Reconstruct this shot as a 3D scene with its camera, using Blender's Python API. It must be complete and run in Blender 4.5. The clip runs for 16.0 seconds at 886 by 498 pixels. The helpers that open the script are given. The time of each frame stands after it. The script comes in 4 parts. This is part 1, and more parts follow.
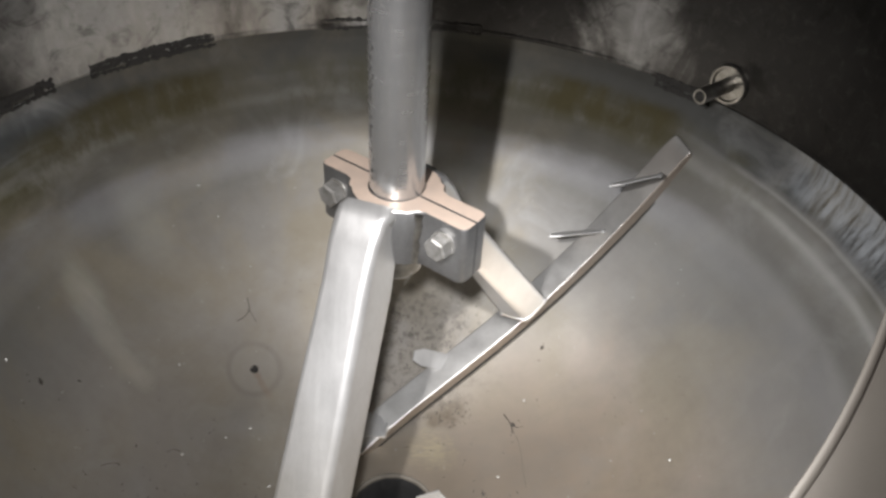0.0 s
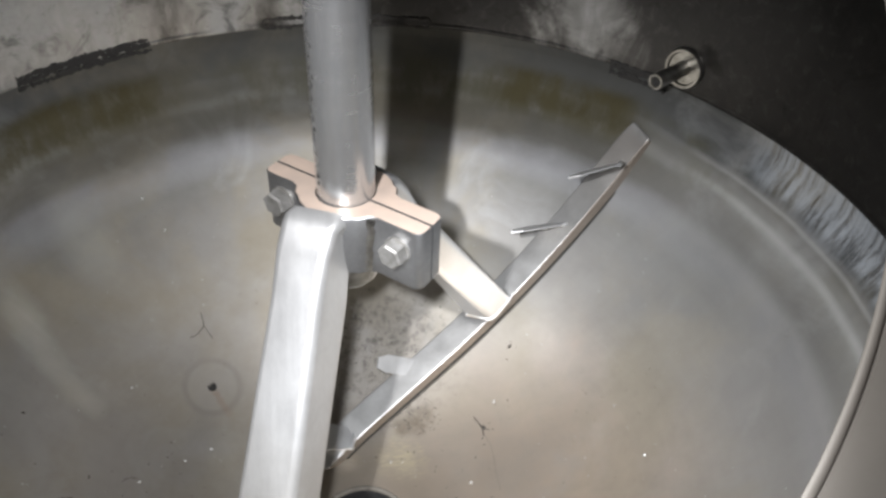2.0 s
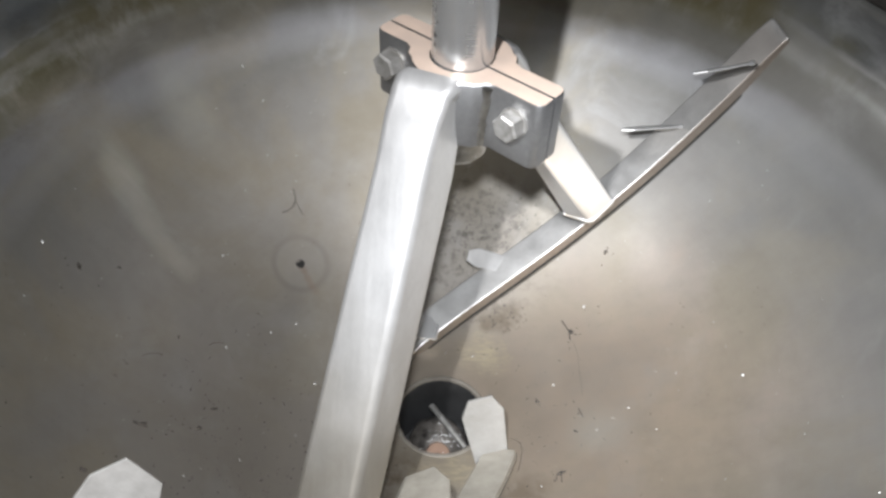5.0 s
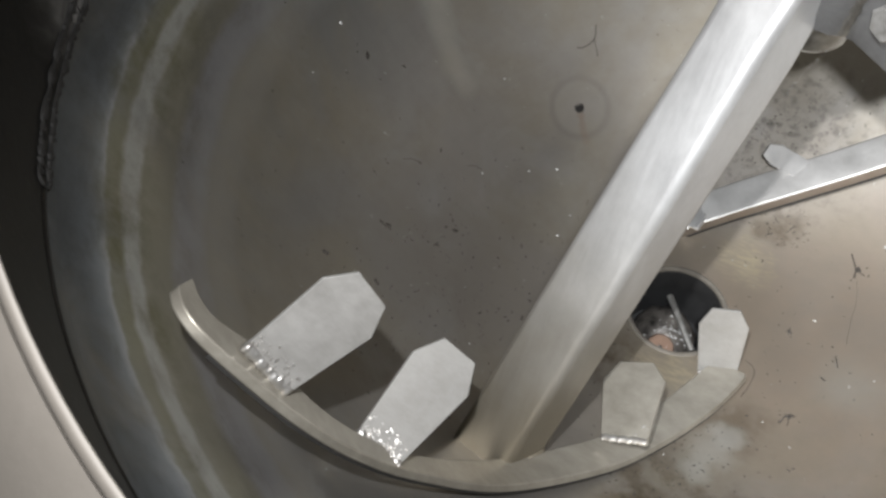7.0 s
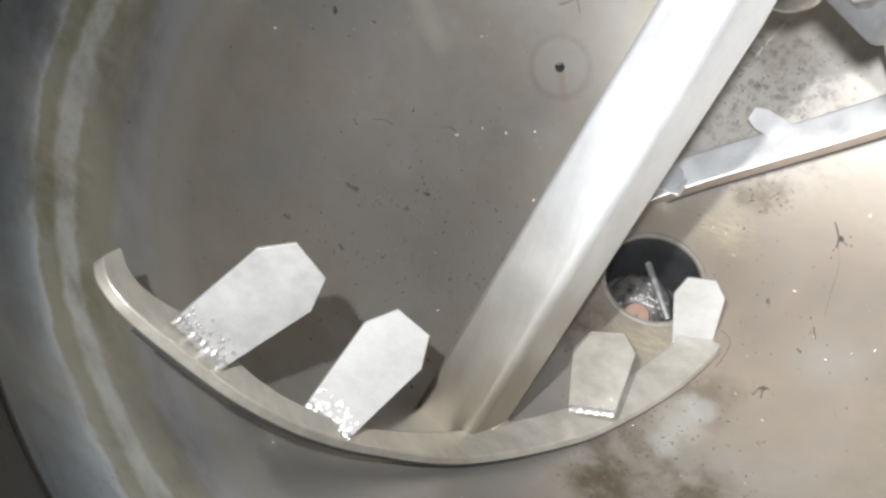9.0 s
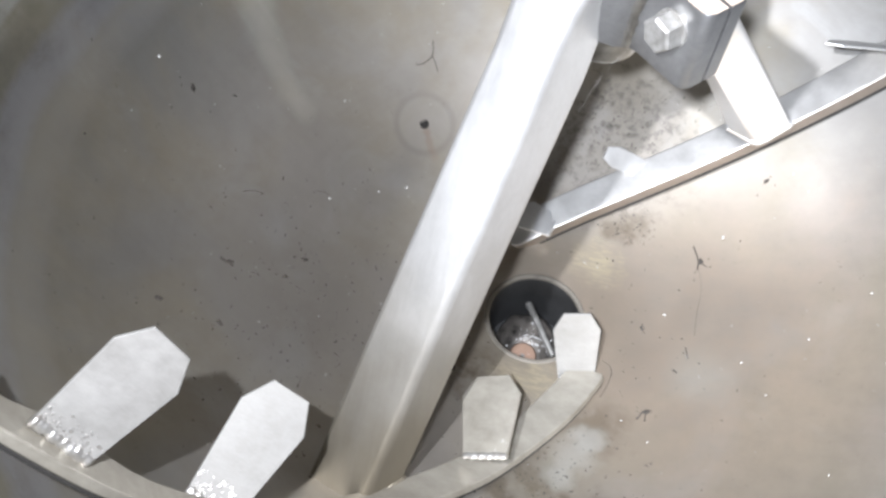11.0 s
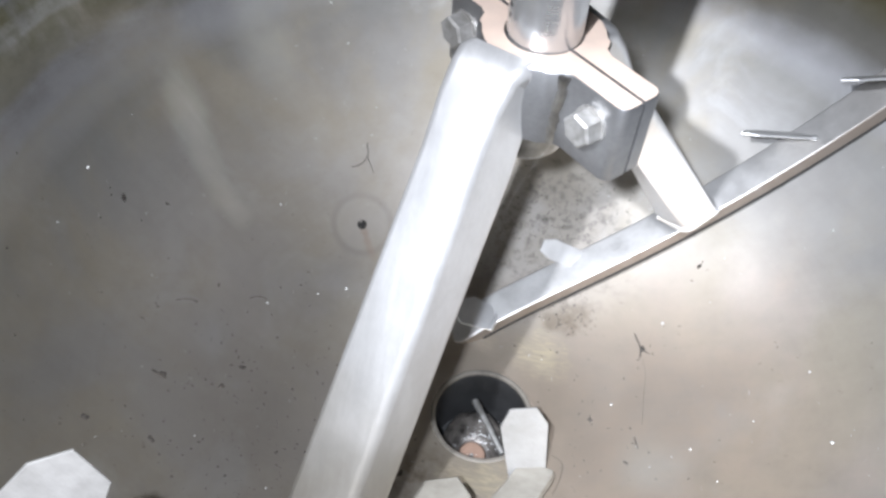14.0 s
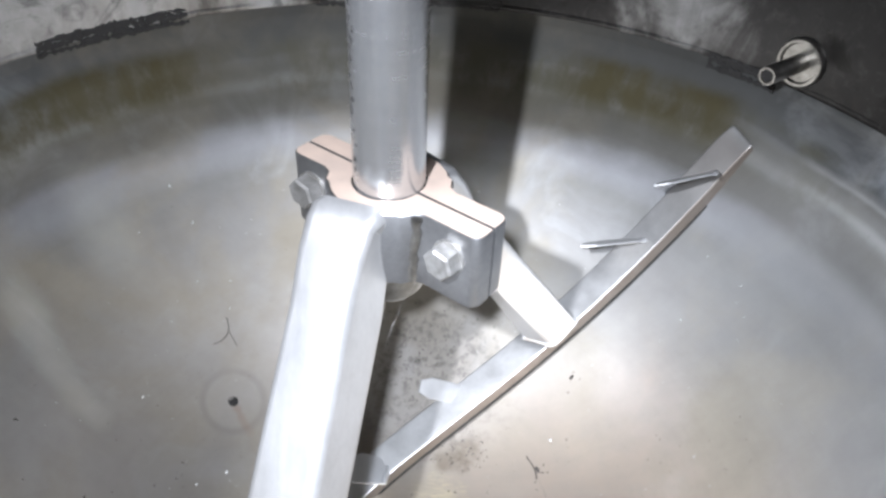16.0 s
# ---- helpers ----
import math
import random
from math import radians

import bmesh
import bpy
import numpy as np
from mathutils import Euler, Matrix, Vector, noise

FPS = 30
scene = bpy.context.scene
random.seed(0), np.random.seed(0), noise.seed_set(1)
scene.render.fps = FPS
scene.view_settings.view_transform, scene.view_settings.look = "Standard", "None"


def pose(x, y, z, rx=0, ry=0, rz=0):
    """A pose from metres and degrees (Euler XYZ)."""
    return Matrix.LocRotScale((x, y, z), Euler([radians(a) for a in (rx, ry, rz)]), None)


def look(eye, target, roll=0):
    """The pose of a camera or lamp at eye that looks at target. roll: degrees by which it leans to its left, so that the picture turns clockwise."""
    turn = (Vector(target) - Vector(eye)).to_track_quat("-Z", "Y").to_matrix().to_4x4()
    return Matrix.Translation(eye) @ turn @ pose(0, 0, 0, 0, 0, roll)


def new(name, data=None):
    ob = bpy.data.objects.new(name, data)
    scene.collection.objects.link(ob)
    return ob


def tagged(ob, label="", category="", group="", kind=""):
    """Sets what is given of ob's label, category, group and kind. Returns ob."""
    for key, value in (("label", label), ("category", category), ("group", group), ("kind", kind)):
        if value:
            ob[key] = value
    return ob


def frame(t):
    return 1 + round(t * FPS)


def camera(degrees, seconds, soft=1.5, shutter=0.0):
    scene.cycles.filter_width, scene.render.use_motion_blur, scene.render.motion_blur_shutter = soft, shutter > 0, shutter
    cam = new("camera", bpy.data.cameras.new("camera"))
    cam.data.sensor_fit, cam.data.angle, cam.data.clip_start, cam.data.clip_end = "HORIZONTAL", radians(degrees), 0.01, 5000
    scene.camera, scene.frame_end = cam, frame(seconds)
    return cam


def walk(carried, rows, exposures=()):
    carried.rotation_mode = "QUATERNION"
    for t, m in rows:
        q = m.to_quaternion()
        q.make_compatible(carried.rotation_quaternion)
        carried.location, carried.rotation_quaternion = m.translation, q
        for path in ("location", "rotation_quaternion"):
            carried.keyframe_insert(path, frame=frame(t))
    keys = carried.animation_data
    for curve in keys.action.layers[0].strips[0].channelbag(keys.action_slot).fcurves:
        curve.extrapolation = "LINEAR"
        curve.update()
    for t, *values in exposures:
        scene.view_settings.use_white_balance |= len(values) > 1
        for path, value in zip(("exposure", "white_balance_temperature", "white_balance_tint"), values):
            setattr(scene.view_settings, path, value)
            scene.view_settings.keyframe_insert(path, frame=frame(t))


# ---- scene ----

# ---- camera and walk ----
cam = camera(59.17, 16.0, soft=2.9)
ROWS = [
    (0.0, 0.0328, -0.5817, 0.9178, 51.14, -2.90, 1.14),
    (0.5, 0.0464, -0.5711, 0.9012, 50.62, -2.63, -1.36),
    (1.0, 0.0441, -0.5567, 0.9009, 51.06, -2.30, -2.03),
    (1.5, 0.0405, -0.5498, 0.9006, 50.69, -1.69, -2.11),
    (2.0, 0.0419, -0.5505, 0.9031, 50.96, -2.07, -2.79),
    (2.5, 0.0426, -0.5659, 0.9129, 50.85, -2.50, -3.13),
    (3.0, 0.0357, -0.5494, 0.9054, 50.34, -2.70, -5.25),
    (3.5, 0.0379, -0.5245, 0.8993, 49.68, -2.60, -3.85),
    (4.0, 0.0306, -0.5364, 0.8801, 47.48, -2.56, -0.99),
    (4.2, 0.0276, -0.5404, 0.8718, 46.56, -2.34, 0.18),
    (6.3, 0.0013, -0.5319, 0.8455, 40.83, 0.52, 16.21),
    (6.5, -0.0013, -0.5244, 0.8543, 39.47, 1.53, 19.07),
    (7.0, -0.0063, -0.4888, 0.8225, 32.04, 2.04, 29.25),
    (7.5, -0.0191, -0.4696, 0.8244, 28.61, 2.82, 33.22),
    (8.0, -0.0062, -0.4455, 0.8190, 27.24, 2.25, 33.48),
    (8.5, -0.0034, -0.4466, 0.8146, 27.86, 2.10, 32.88),
    (9.0, 0.0155, -0.4539, 0.8043, 28.94, 1.98, 29.88),
    (9.5, 0.0173, -0.4633, 0.8038, 30.30, 1.98, 29.73),
    (10.0, 0.0248, -0.4517, 0.8153, 31.45, 0.47, 26.90),
    (12.5, 0.0614, -0.4404, 0.8189, 33.00, -0.84, 16.30),
    (13.0, 0.0633, -0.4391, 0.8160, 32.75, -1.42, 15.29),
    (13.5, 0.0626, -0.4390, 0.8146, 33.21, -1.46, 15.00),
    (14.0, 0.0508, -0.4365, 0.8143, 39.96, -2.32, 16.82),
    (14.5, 0.0381, -0.4358, 0.8153, 44.81, -0.57, 13.86),
    (15.0, 0.0299, -0.4375, 0.8138, 50.62, -2.05, 8.17),
    (15.5, 0.0384, -0.4409, 0.8115, 52.31, -2.34, 3.81),
    (16.0, 0.0438, -0.4490, 0.8162, 51.75, -2.12, 2.28),
]
EXPOSURES = [
    (0.0, -0.8, 6540, 12), (0.5, -0.72, 6490, 12), (1.5, -0.55, 6290, 11), (2.5, -0.52, 6240, 11), (3.5, -0.36, 6240, 11), (4.2, -0.36, 6240, 11),
    (6.3, -0.78, 6290, 10), (7.0, -0.8, 6340, 10), (7.5, -0.16, 6210, 10), (8.0, 0.02, 6210, 10), (9.0, 0.04, 6160, 10), (10.0, 0.1, 6060, 11),
    (12.5, -0.17, 5960, 12), (13.5, -0.18, 5910, 12), (14.0, -0.06, 5860, 12), (15.5, -0.06, 5790, 12), (16.0, -0.06, 5760, 12),
]
walk(cam, [(t, pose(x, y, z, rx, ry, rz)) for t, x, y, z, rx, ry, rz in ROWS], EXPOSURES)

# ---- light ----
world = bpy.data.worlds.new("room")
scene.world = world
world.use_nodes = True
world.node_tree.nodes["Background"].inputs[0].default_value = (0.9, 0.95, 1.0, 1)
world.node_tree.nodes["Background"].inputs[1].default_value = 0.012


def spot(name, eye, target, watts, cone, blend, size, colour):
    ob = new(name, bpy.data.lights.new(name, "SPOT"))
    ob.data.energy, ob.data.spot_size, ob.data.spot_blend = watts, radians(cone), blend
    ob.data.shadow_soft_size, ob.data.color = size, colour
    ob.matrix_world = look(eye, target)


# the torch held into the hatch, and the small lamp beside the lens
spot("torch_light", (-0.074, -0.436, 0.89), (0.09, 0.06, 0.05), 48.0, 130, 1.0, 0.007, (1.0, 0.99, 0.98))
spot("lens_lamp", (0.014, -0.498, 0.89), (0.262, 0.060, 0.0), 84.0, 55, 1.0, 0.012, (0.97, 0.985, 1.0))

# ---- plan ----
R_TANK, Z_SEAM, Z_LID, R_DRAIN = 0.519, 0.449, 0.70, 0.056
HATCH = (-0.0185, -0.250, 0.2495)
RIM = 0.002


def dish(r):
    """Height of the dished bottom at the radius r."""
    return r * r * 0.796 + 3.0 * r ** 4


# ---- materials ----
DULL = 0.78  # all the steel is a little tarnished


def tarnished(c):
    return tuple(v * DULL for v in c)


def links(mat):
    return mat.node_tree.nodes, mat.node_tree.links


def node(nodes, kind, **values):
    n = nodes.new(kind)
    for key, value in values.items():
        n.inputs[key].default_value = value
    return n


def ramp(nodes, stops):
    r = nodes.new("ShaderNodeValToRGB")
    els = r.color_ramp.elements
    while len(els) < len(stops):
        els.new(0.5)
    for el, (p, c) in zip(els, stops):
        el.position, el.color = p, c if len(c) == 4 else (*c, 1)
    return r


def metal(name, colour, dark, rough=0.35, metallic=1.0, grain=180.0, stretch=(1, 1, 1), bump=0.08, stains=6.0):
    """Worn sheet or bar metal: large stains, fine grain, uneven gloss and relief."""
    mat = bpy.data.materials.new(name)
    mat.use_nodes = True
    ns, ls = links(mat)
    b = ns["Principled BSDF"]
    b.inputs["Metallic"].default_value = metallic
    co = ns.new("ShaderNodeTexCoord")
    mp = node(ns, "ShaderNodeMapping", Scale=stretch)
    ls.new(co.outputs["Object"], mp.inputs["Vector"])
    big = node(ns, "ShaderNodeTexNoise", Scale=stains, Detail=6.0, Roughness=0.6)
    fine = node(ns, "ShaderNodeTexNoise", Scale=grain, Detail=4.0, Roughness=0.7)
    ls.new(co.outputs["Object"], big.inputs["Vector"])
    ls.new(mp.outputs["Vector"], fine.inputs["Vector"])
    mixf = node(ns, "ShaderNodeMath")
    mixf.operation = "MULTIPLY_ADD"
    mixf.inputs[1].default_value = 0.35
    ls.new(fine.outputs["Fac"], mixf.inputs[0])
    ls.new(big.outputs["Fac"], mixf.inputs[2])
    cr = ramp(ns, [(0.45, tarnished(dark)), (0.85, tarnished(colour))])
    ls.new(mixf.outputs[0], cr.inputs["Fac"])
    ls.new(cr.outputs["Color"], b.inputs["Base Color"])
    rr = node(ns, "ShaderNodeMapRange")
    rr.inputs["To Min"].default_value, rr.inputs["To Max"].default_value = rough * 0.75, rough * 1.3
    ls.new(big.outputs["Fac"], rr.inputs["Value"])
    ls.new(rr.outputs["Result"], b.inputs["Roughness"])
    bp = node(ns, "ShaderNodeBump", Strength=bump, Distance=0.001)
    ls.new(fine.outputs["Fac"], bp.inputs["Height"])
    ls.new(bp.outputs["Normal"], b.inputs["Normal"])
    return mat


def math_node(ns, ls, op, a, b=None, c=None):
    n = ns.new("ShaderNodeMath")
    n.operation = op
    for k, v in enumerate((a, b, c)):
        if v is None:
            continue
        if isinstance(v, (int, float)):
            n.inputs[k].default_value = v
        else:
            ls.new(v, n.inputs[k])
    return n.outputs[0]


def mix_colour(ns, ls, fac, a, b, blend="MIX"):
    n = ns.new("ShaderNodeMix")
    n.data_type, n.blend_type = "RGBA", blend
    for k, v in ((0, fac), (6, a), (7, b)):
        if isinstance(v, (int, float, tuple)):
            n.inputs[k].default_value = v if not isinstance(v, tuple) else (*v, 1)
        else:
            ls.new(v, n.inputs[k])
    return n.outputs[2]


def noise_at(ns, ls, vec, scale, detail=4.0, rough=0.6, distort=0.0):
    n = node(ns, "ShaderNodeTexNoise", Scale=scale, Detail=detail, Roughness=rough, Distortion=distort)
    ls.new(vec, n.inputs["Vector"])
    return n.outputs["Fac"]


def band(ns, ls, value, lo, hi):
    n = ns.new("ShaderNodeMapRange")
    n.interpolation_type = "SMOOTHSTEP"
    ls.new(value, n.inputs["Value"])
    n.inputs["From Min"].default_value, n.inputs["From Max"].default_value = lo, hi
    return n.outputs["Result"]


def floor_metal():
    """Dull steel of the dish: thin brown film in the middle, turned ring marks, olive stains and white scale up the knuckle."""
    mat = bpy.data.materials.new("steel_dish")
    mat.use_nodes = True
    ns, ls = links(mat)
    b = ns["Principled BSDF"]
    pos = ns.new("ShaderNodeTexCoord").outputs["Object"]
    xyz = ns.new("ShaderNodeSeparateXYZ")
    ls.new(pos, xyz.inputs[0])
    x, y, z = xyz.outputs
    r = math_node(ns, ls, "SQRT", math_node(ns, ls, "ADD", math_node(ns, ls, "MULTIPLY", x, x), math_node(ns, ls, "MULTIPLY", y, y)))
    ang = math_node(ns, ls, "ARCTAN2", y, x)
    # polar coordinates: arc along x, slope along y
    polar = ns.new("ShaderNodeCombineXYZ")
    ls.new(math_node(ns, ls, "COSINE", ang), polar.inputs[0])
    ls.new(math_node(ns, ls, "SINE", ang), polar.inputs[1])
    ls.new(math_node(ns, ls, "MULTIPLY", r, 9.0), polar.inputs[2])
    pv = polar.outputs[0]
    n_big = noise_at(ns, ls, pos, 5.0, 6.0, 0.6, 0.4)
    n_mid = noise_at(ns, ls, pos, 22.0, 6.0, 0.65)
    n_fine = noise_at(ns, ls, pos, 240.0, 4.0, 0.7)
    n_arc = noise_at(ns, ls, pv, 3.2, 5.0, 0.6)
    ring = ns.new("ShaderNodeCombineXYZ")
    ls.new(math_node(ns, ls, "MULTIPLY", r, 120.0), ring.inputs[0])
    ls.new(math_node(ns, ls, "MULTIPLY", ang, 0.7), ring.inputs[1])
    n_ring = noise_at(ns, ls, ring.outputs[0], 1.0, 4.0, 0.7)
    rw = math_node(ns, ls, "ADD", r, math_node(ns, ls, "MULTIPLY", math_node(ns, ls, "SUBTRACT", n_arc, 0.5), 0.011))
    # colour zones by radius, darker towards the rim
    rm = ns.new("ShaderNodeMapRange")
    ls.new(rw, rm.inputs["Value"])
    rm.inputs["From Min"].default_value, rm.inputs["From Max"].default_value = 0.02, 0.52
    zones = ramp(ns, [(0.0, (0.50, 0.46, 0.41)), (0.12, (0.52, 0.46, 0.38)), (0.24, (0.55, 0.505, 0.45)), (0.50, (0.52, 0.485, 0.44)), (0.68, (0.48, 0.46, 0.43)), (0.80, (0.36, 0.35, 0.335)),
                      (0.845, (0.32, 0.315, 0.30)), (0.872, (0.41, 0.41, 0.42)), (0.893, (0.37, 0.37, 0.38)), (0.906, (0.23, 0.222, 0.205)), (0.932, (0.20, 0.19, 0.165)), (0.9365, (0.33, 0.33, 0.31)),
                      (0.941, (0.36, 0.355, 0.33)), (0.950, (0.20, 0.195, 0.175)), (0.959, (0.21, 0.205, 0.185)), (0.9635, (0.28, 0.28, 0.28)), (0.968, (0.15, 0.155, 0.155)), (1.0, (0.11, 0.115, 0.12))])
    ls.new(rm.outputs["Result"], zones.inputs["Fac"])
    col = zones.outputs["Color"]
    # broad brown clouds of dried residue
    col = mix_colour(ns, ls, math_node(ns, ls, "MULTIPLY", band(ns, ls, n_big, 0.42, 0.68), 0.65), col, (0.44, 0.392, 0.30))
    # cool scoured clouds
    col = mix_colour(ns, ls, math_node(ns, ls, "MULTIPLY", band(ns, ls, noise_at(ns, ls, pos, 7.5, 5.0, 0.6, 0.8), 0.52, 0.75), 0.35), col, (0.66, 0.67, 0.68))
    # turning marks
    col = mix_colour(ns, ls, 0.18, col, mix_colour(ns, ls, n_ring, (0.30, 0.30, 0.30), (0.72, 0.72, 0.72)), "SOFT_LIGHT")
    col = mix_colour(ns, ls, 0.45, col, mix_colour(ns, ls, n_mid, (0.2, 0.2, 0.2), (0.8, 0.8, 0.8)), "SOFT_LIGHT")
    # olive drips on the knuckle
    drip = ns.new("ShaderNodeCombineXYZ")
    ls.new(math_node(ns, ls, "MULTIPLY", ang, 13.0), drip.inputs[0])
    ls.new(math_node(ns, ls, "MULTIPLY", r, 34.0), drip.inputs[1])
    n_drip = noise_at(ns, ls, drip.outputs[0], 1.0, 4.0, 0.65)
    n_patch = noise_at(ns, ls, pv, 2.1, 3.0, 0.55)
    knuckle = math_node(ns, ls, "MULTIPLY", band(ns, ls, r, 0.472, 0.492), math_node(ns, ls, "SUBTRACT", 1.0, band(ns, ls, r, 0.504, 0.513)))
    col = mix_colour(ns, ls, math_node(ns, ls, "MULTIPLY", knuckle, math_node(ns, ls, "MULTIPLY", math_node(ns, ls, "MULTIPLY", band(ns, ls, n_drip, 0.32, 0.62), band(ns, ls, n_patch, 0.38, 0.58)), 0.95)), col, (0.105, 0.095, 0.04))
    # white scale below the seam on one side
    side = band(ns, ls, math_node(ns, ls, "COSINE", math_node(ns, ls, "SUBTRACT", ang, 0.13)), 0.93, 0.985)
    crack = ns.new("ShaderNodeCombineXYZ")
    ls.new(math_node(ns, ls, "MULTIPLY", ang, 64.0), crack.inputs[0])
    ls.new(math_node(ns, ls, "MULTIPLY", r, 60.0), crack.inputs[1])
    n_scale = noise_at(ns, ls, crack.outputs[0], 1.0, 6.0, 0.7, 0.15)
    scale = math_node(ns, ls, "MULTIPLY", side, math_node(ns, ls, "MULTIPLY", band(ns, ls, rw, 0.499, 0.510), band(ns, ls, n_scale, 0.30, 0.60)))
    col = mix_colour(ns, ls, math_node(ns, ls, "MULTIPLY", scale, 0.62), col, (0.52, 0.565, 0.61))
    # the dish below the scale is paler on the same side
    flank = math_node(ns, ls, "MULTIPLY", band(ns, ls, math_node(ns, ls, "COSINE", math_node(ns, ls, "SUBTRACT", ang, 0.1)), 0.75, 0.97), math_node(ns, ls, "MULTIPLY", band(ns, ls, r, 0.36, 0.45), math_node(ns, ls, "SUBTRACT", 1.0, band(ns, ls, r, 0.495, 0.505))))
    col = mix_colour(ns, ls, math_node(ns, ls, "MULTIPLY", flank, math_node(ns, ls, "MULTIPLY_ADD", n_arc, 0.5, 0.18)), col, (0.60, 0.60, 0.59))
    # knuckle darker and duller on the side away from the hatch
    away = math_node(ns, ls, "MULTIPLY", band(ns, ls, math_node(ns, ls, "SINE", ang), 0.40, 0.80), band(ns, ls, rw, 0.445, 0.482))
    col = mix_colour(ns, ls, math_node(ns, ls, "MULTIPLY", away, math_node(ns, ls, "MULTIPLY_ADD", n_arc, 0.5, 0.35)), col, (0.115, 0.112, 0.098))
    # broad olive stains at two places of the knuckle
    tall = math_node(ns, ls, "MULTIPLY", band(ns, ls, rw, 0.480, 0.494), math_node(ns, ls, "SUBTRACT", 1.0, band(ns, ls, rw, 0.507, 0.515)))
    for az, lo, hi in ((2.45, 0.90, 0.985), (0.98, 0.965, 0.99)):
        spread = band(ns, ls, math_node(ns, ls, "COSINE", math_node(ns, ls, "SUBTRACT", ang, az)), lo, hi)
        col = mix_colour(ns, ls, math_node(ns, ls, "MULTIPLY", math_node(ns, ls, "MULTIPLY", spread, tall), math_node(ns, ls, "MULTIPLY_ADD", band(ns, ls, n_drip, 0.3, 0.6), 0.5, 0.4)), col, (0.085, 0.072, 0.03))
    # thin turned lines
    r2 = math_node(ns, ls, "ADD", r, math_node(ns, ls, "MULTIPLY", math_node(ns, ls, "SUBTRACT", n_arc, 0.5), 0.004))
    turn = math_node(ns, ls, "COSINE", ang)
    around = math_node(ns, ls, "MAXIMUM", math_node(ns, ls, "MULTIPLY", band(ns, ls, turn, 0.80, 0.95), 0.55), 0.0)
    # rings of scour, olive film and pale scale on the flank nearest the hatch
    wob = math_node(ns, ls, "ADD", math_node(ns, ls, "MULTIPLY", math_node(ns, ls, "SUBTRACT", n_arc, 0.5), 0.007), math_node(ns, ls, "MULTIPLY", math_node(ns, ls, "SUBTRACT", n_mid, 0.5), 0.006))
    r3 = math_node(ns, ls, "ADD", r, wob)
    span = ns.new("ShaderNodeMapRange")
    ls.new(r3, span.inputs["Value"])
    span.inputs["From Min"].default_value, span.inputs["From Max"].default_value = 0.4435, 0.5235
    rings = ramp(ns, [(0.0, (0.50, 0.47, 0.41)), (0.20, (0.42, 0.40, 0.34)), (0.26, (0.45, 0.445, 0.45)), (0.39, (0.47, 0.47, 0.49)), (0.44, (0.36, 0.345, 0.28)), (0.58, (0.30, 0.285, 0.22)), (0.605, (0.52, 0.52, 0.49)),
                      (0.665, (0.54, 0.54, 0.51)), (0.69, (0.30, 0.29, 0.21)), (0.745, (0.31, 0.305, 0.23)), (0.76, (0.52, 0.53, 0.54)), (0.785, (0.33, 0.355, 0.375)), (0.87, (0.27, 0.295, 0.315)), (0.97, (0.23, 0.25, 0.265)), (1.0, (0.18, 0.19, 0.20))])
    ls.new(span.outputs["Result"], rings.inputs["Fac"])
    flank2 = math_node(ns, ls, "MULTIPLY", band(ns, ls, math_node(ns, ls, "COSINE", math_node(ns, ls, "SUBTRACT", ang, 3.75)), 0.35, 0.80), band(ns, ls, r, 0.44, 0.462))
    col = mix_colour(ns, ls, math_node(ns, ls, "MULTIPLY", flank2, math_node(ns, ls, "MULTIPLY_ADD", band(ns, ls, noise_at(ns, ls, pv, 7.0, 6.0, 0.7), 0.30, 0.62), 0.52, 0.20)), col, rings.outputs["Color"])
    for r0, half, amt in ((0.466, 0.011, 0.7), (0.4910, 0.0036, 0.95), (0.5008, 0.0020, 0.85)):
        line = math_node(ns, ls, "MULTIPLY", band(ns, ls, r2, r0 - half, r0), math_node(ns, ls, "SUBTRACT", 1.0, band(ns, ls, r2, r0, r0 + half)))
        worn = band(ns, ls, noise_at(ns, ls, pv, 4.3, 4.0, 0.6), 0.30, 0.52)
        col = mix_colour(ns, ls, math_node(ns, ls, "MULTIPLY", math_node(ns, ls, "MULTIPLY", line, amt), math_node(ns, ls, "MULTIPLY", around, worn)), col, (0.66, 0.66, 0.65))
    # warm film where product dried last
    warm = ns.new("ShaderNodeVectorMath")
    warm.operation = "DISTANCE"
    ls.new(pos, warm.inputs[0])
    warm.inputs[1].default_value = (0.19, 0.0, 0.04)
    wd = math_node(ns, ls, "ADD", warm.outputs["Value"], math_node(ns, ls, "MULTIPLY", math_node(ns, ls, "SUBTRACT", n_big, 0.5), 0.25))
    wm = math_node(ns, ls, "SUBTRACT", 1.0, band(ns, ls, wd, 0.10, 0.30))
    col = mix_colour(ns, ls, math_node(ns, ls, "MULTIPLY", wm, math_node(ns, ls, "MULTIPLY_ADD", n_mid, 0.9, 0.15)), col, (0.66, 0.53, 0.41))
    # fine streaky rubbing marks
    rub = ns.new("ShaderNodeMapping")
    rub.inputs["Scale"].default_value = (14.0, 90.0, 20.0)
    rub.inputs["Rotation"].default_value = (0.0, 0.0, 0.6)
    ls.new(pos, rub.inputs["Vector"])
    n_rub = noise_at(ns, ls, rub.outputs[0], 1.0, 5.0, 0.65)
    col = mix_colour(ns, ls, 0.14, col, mix_colour(ns, ls, n_rub, (0.25, 0.25, 0.25), (0.75, 0.75, 0.75)), "SOFT_LIGHT")
    # ring of the old fitting round the small bore
    bore = ns.new("ShaderNodeVectorMath")
    bore.operation = "DISTANCE"
    ls.new(pos, bore.inputs[0])
    bore.inputs[1].default_value = (-0.209, 0.172, 0.074)
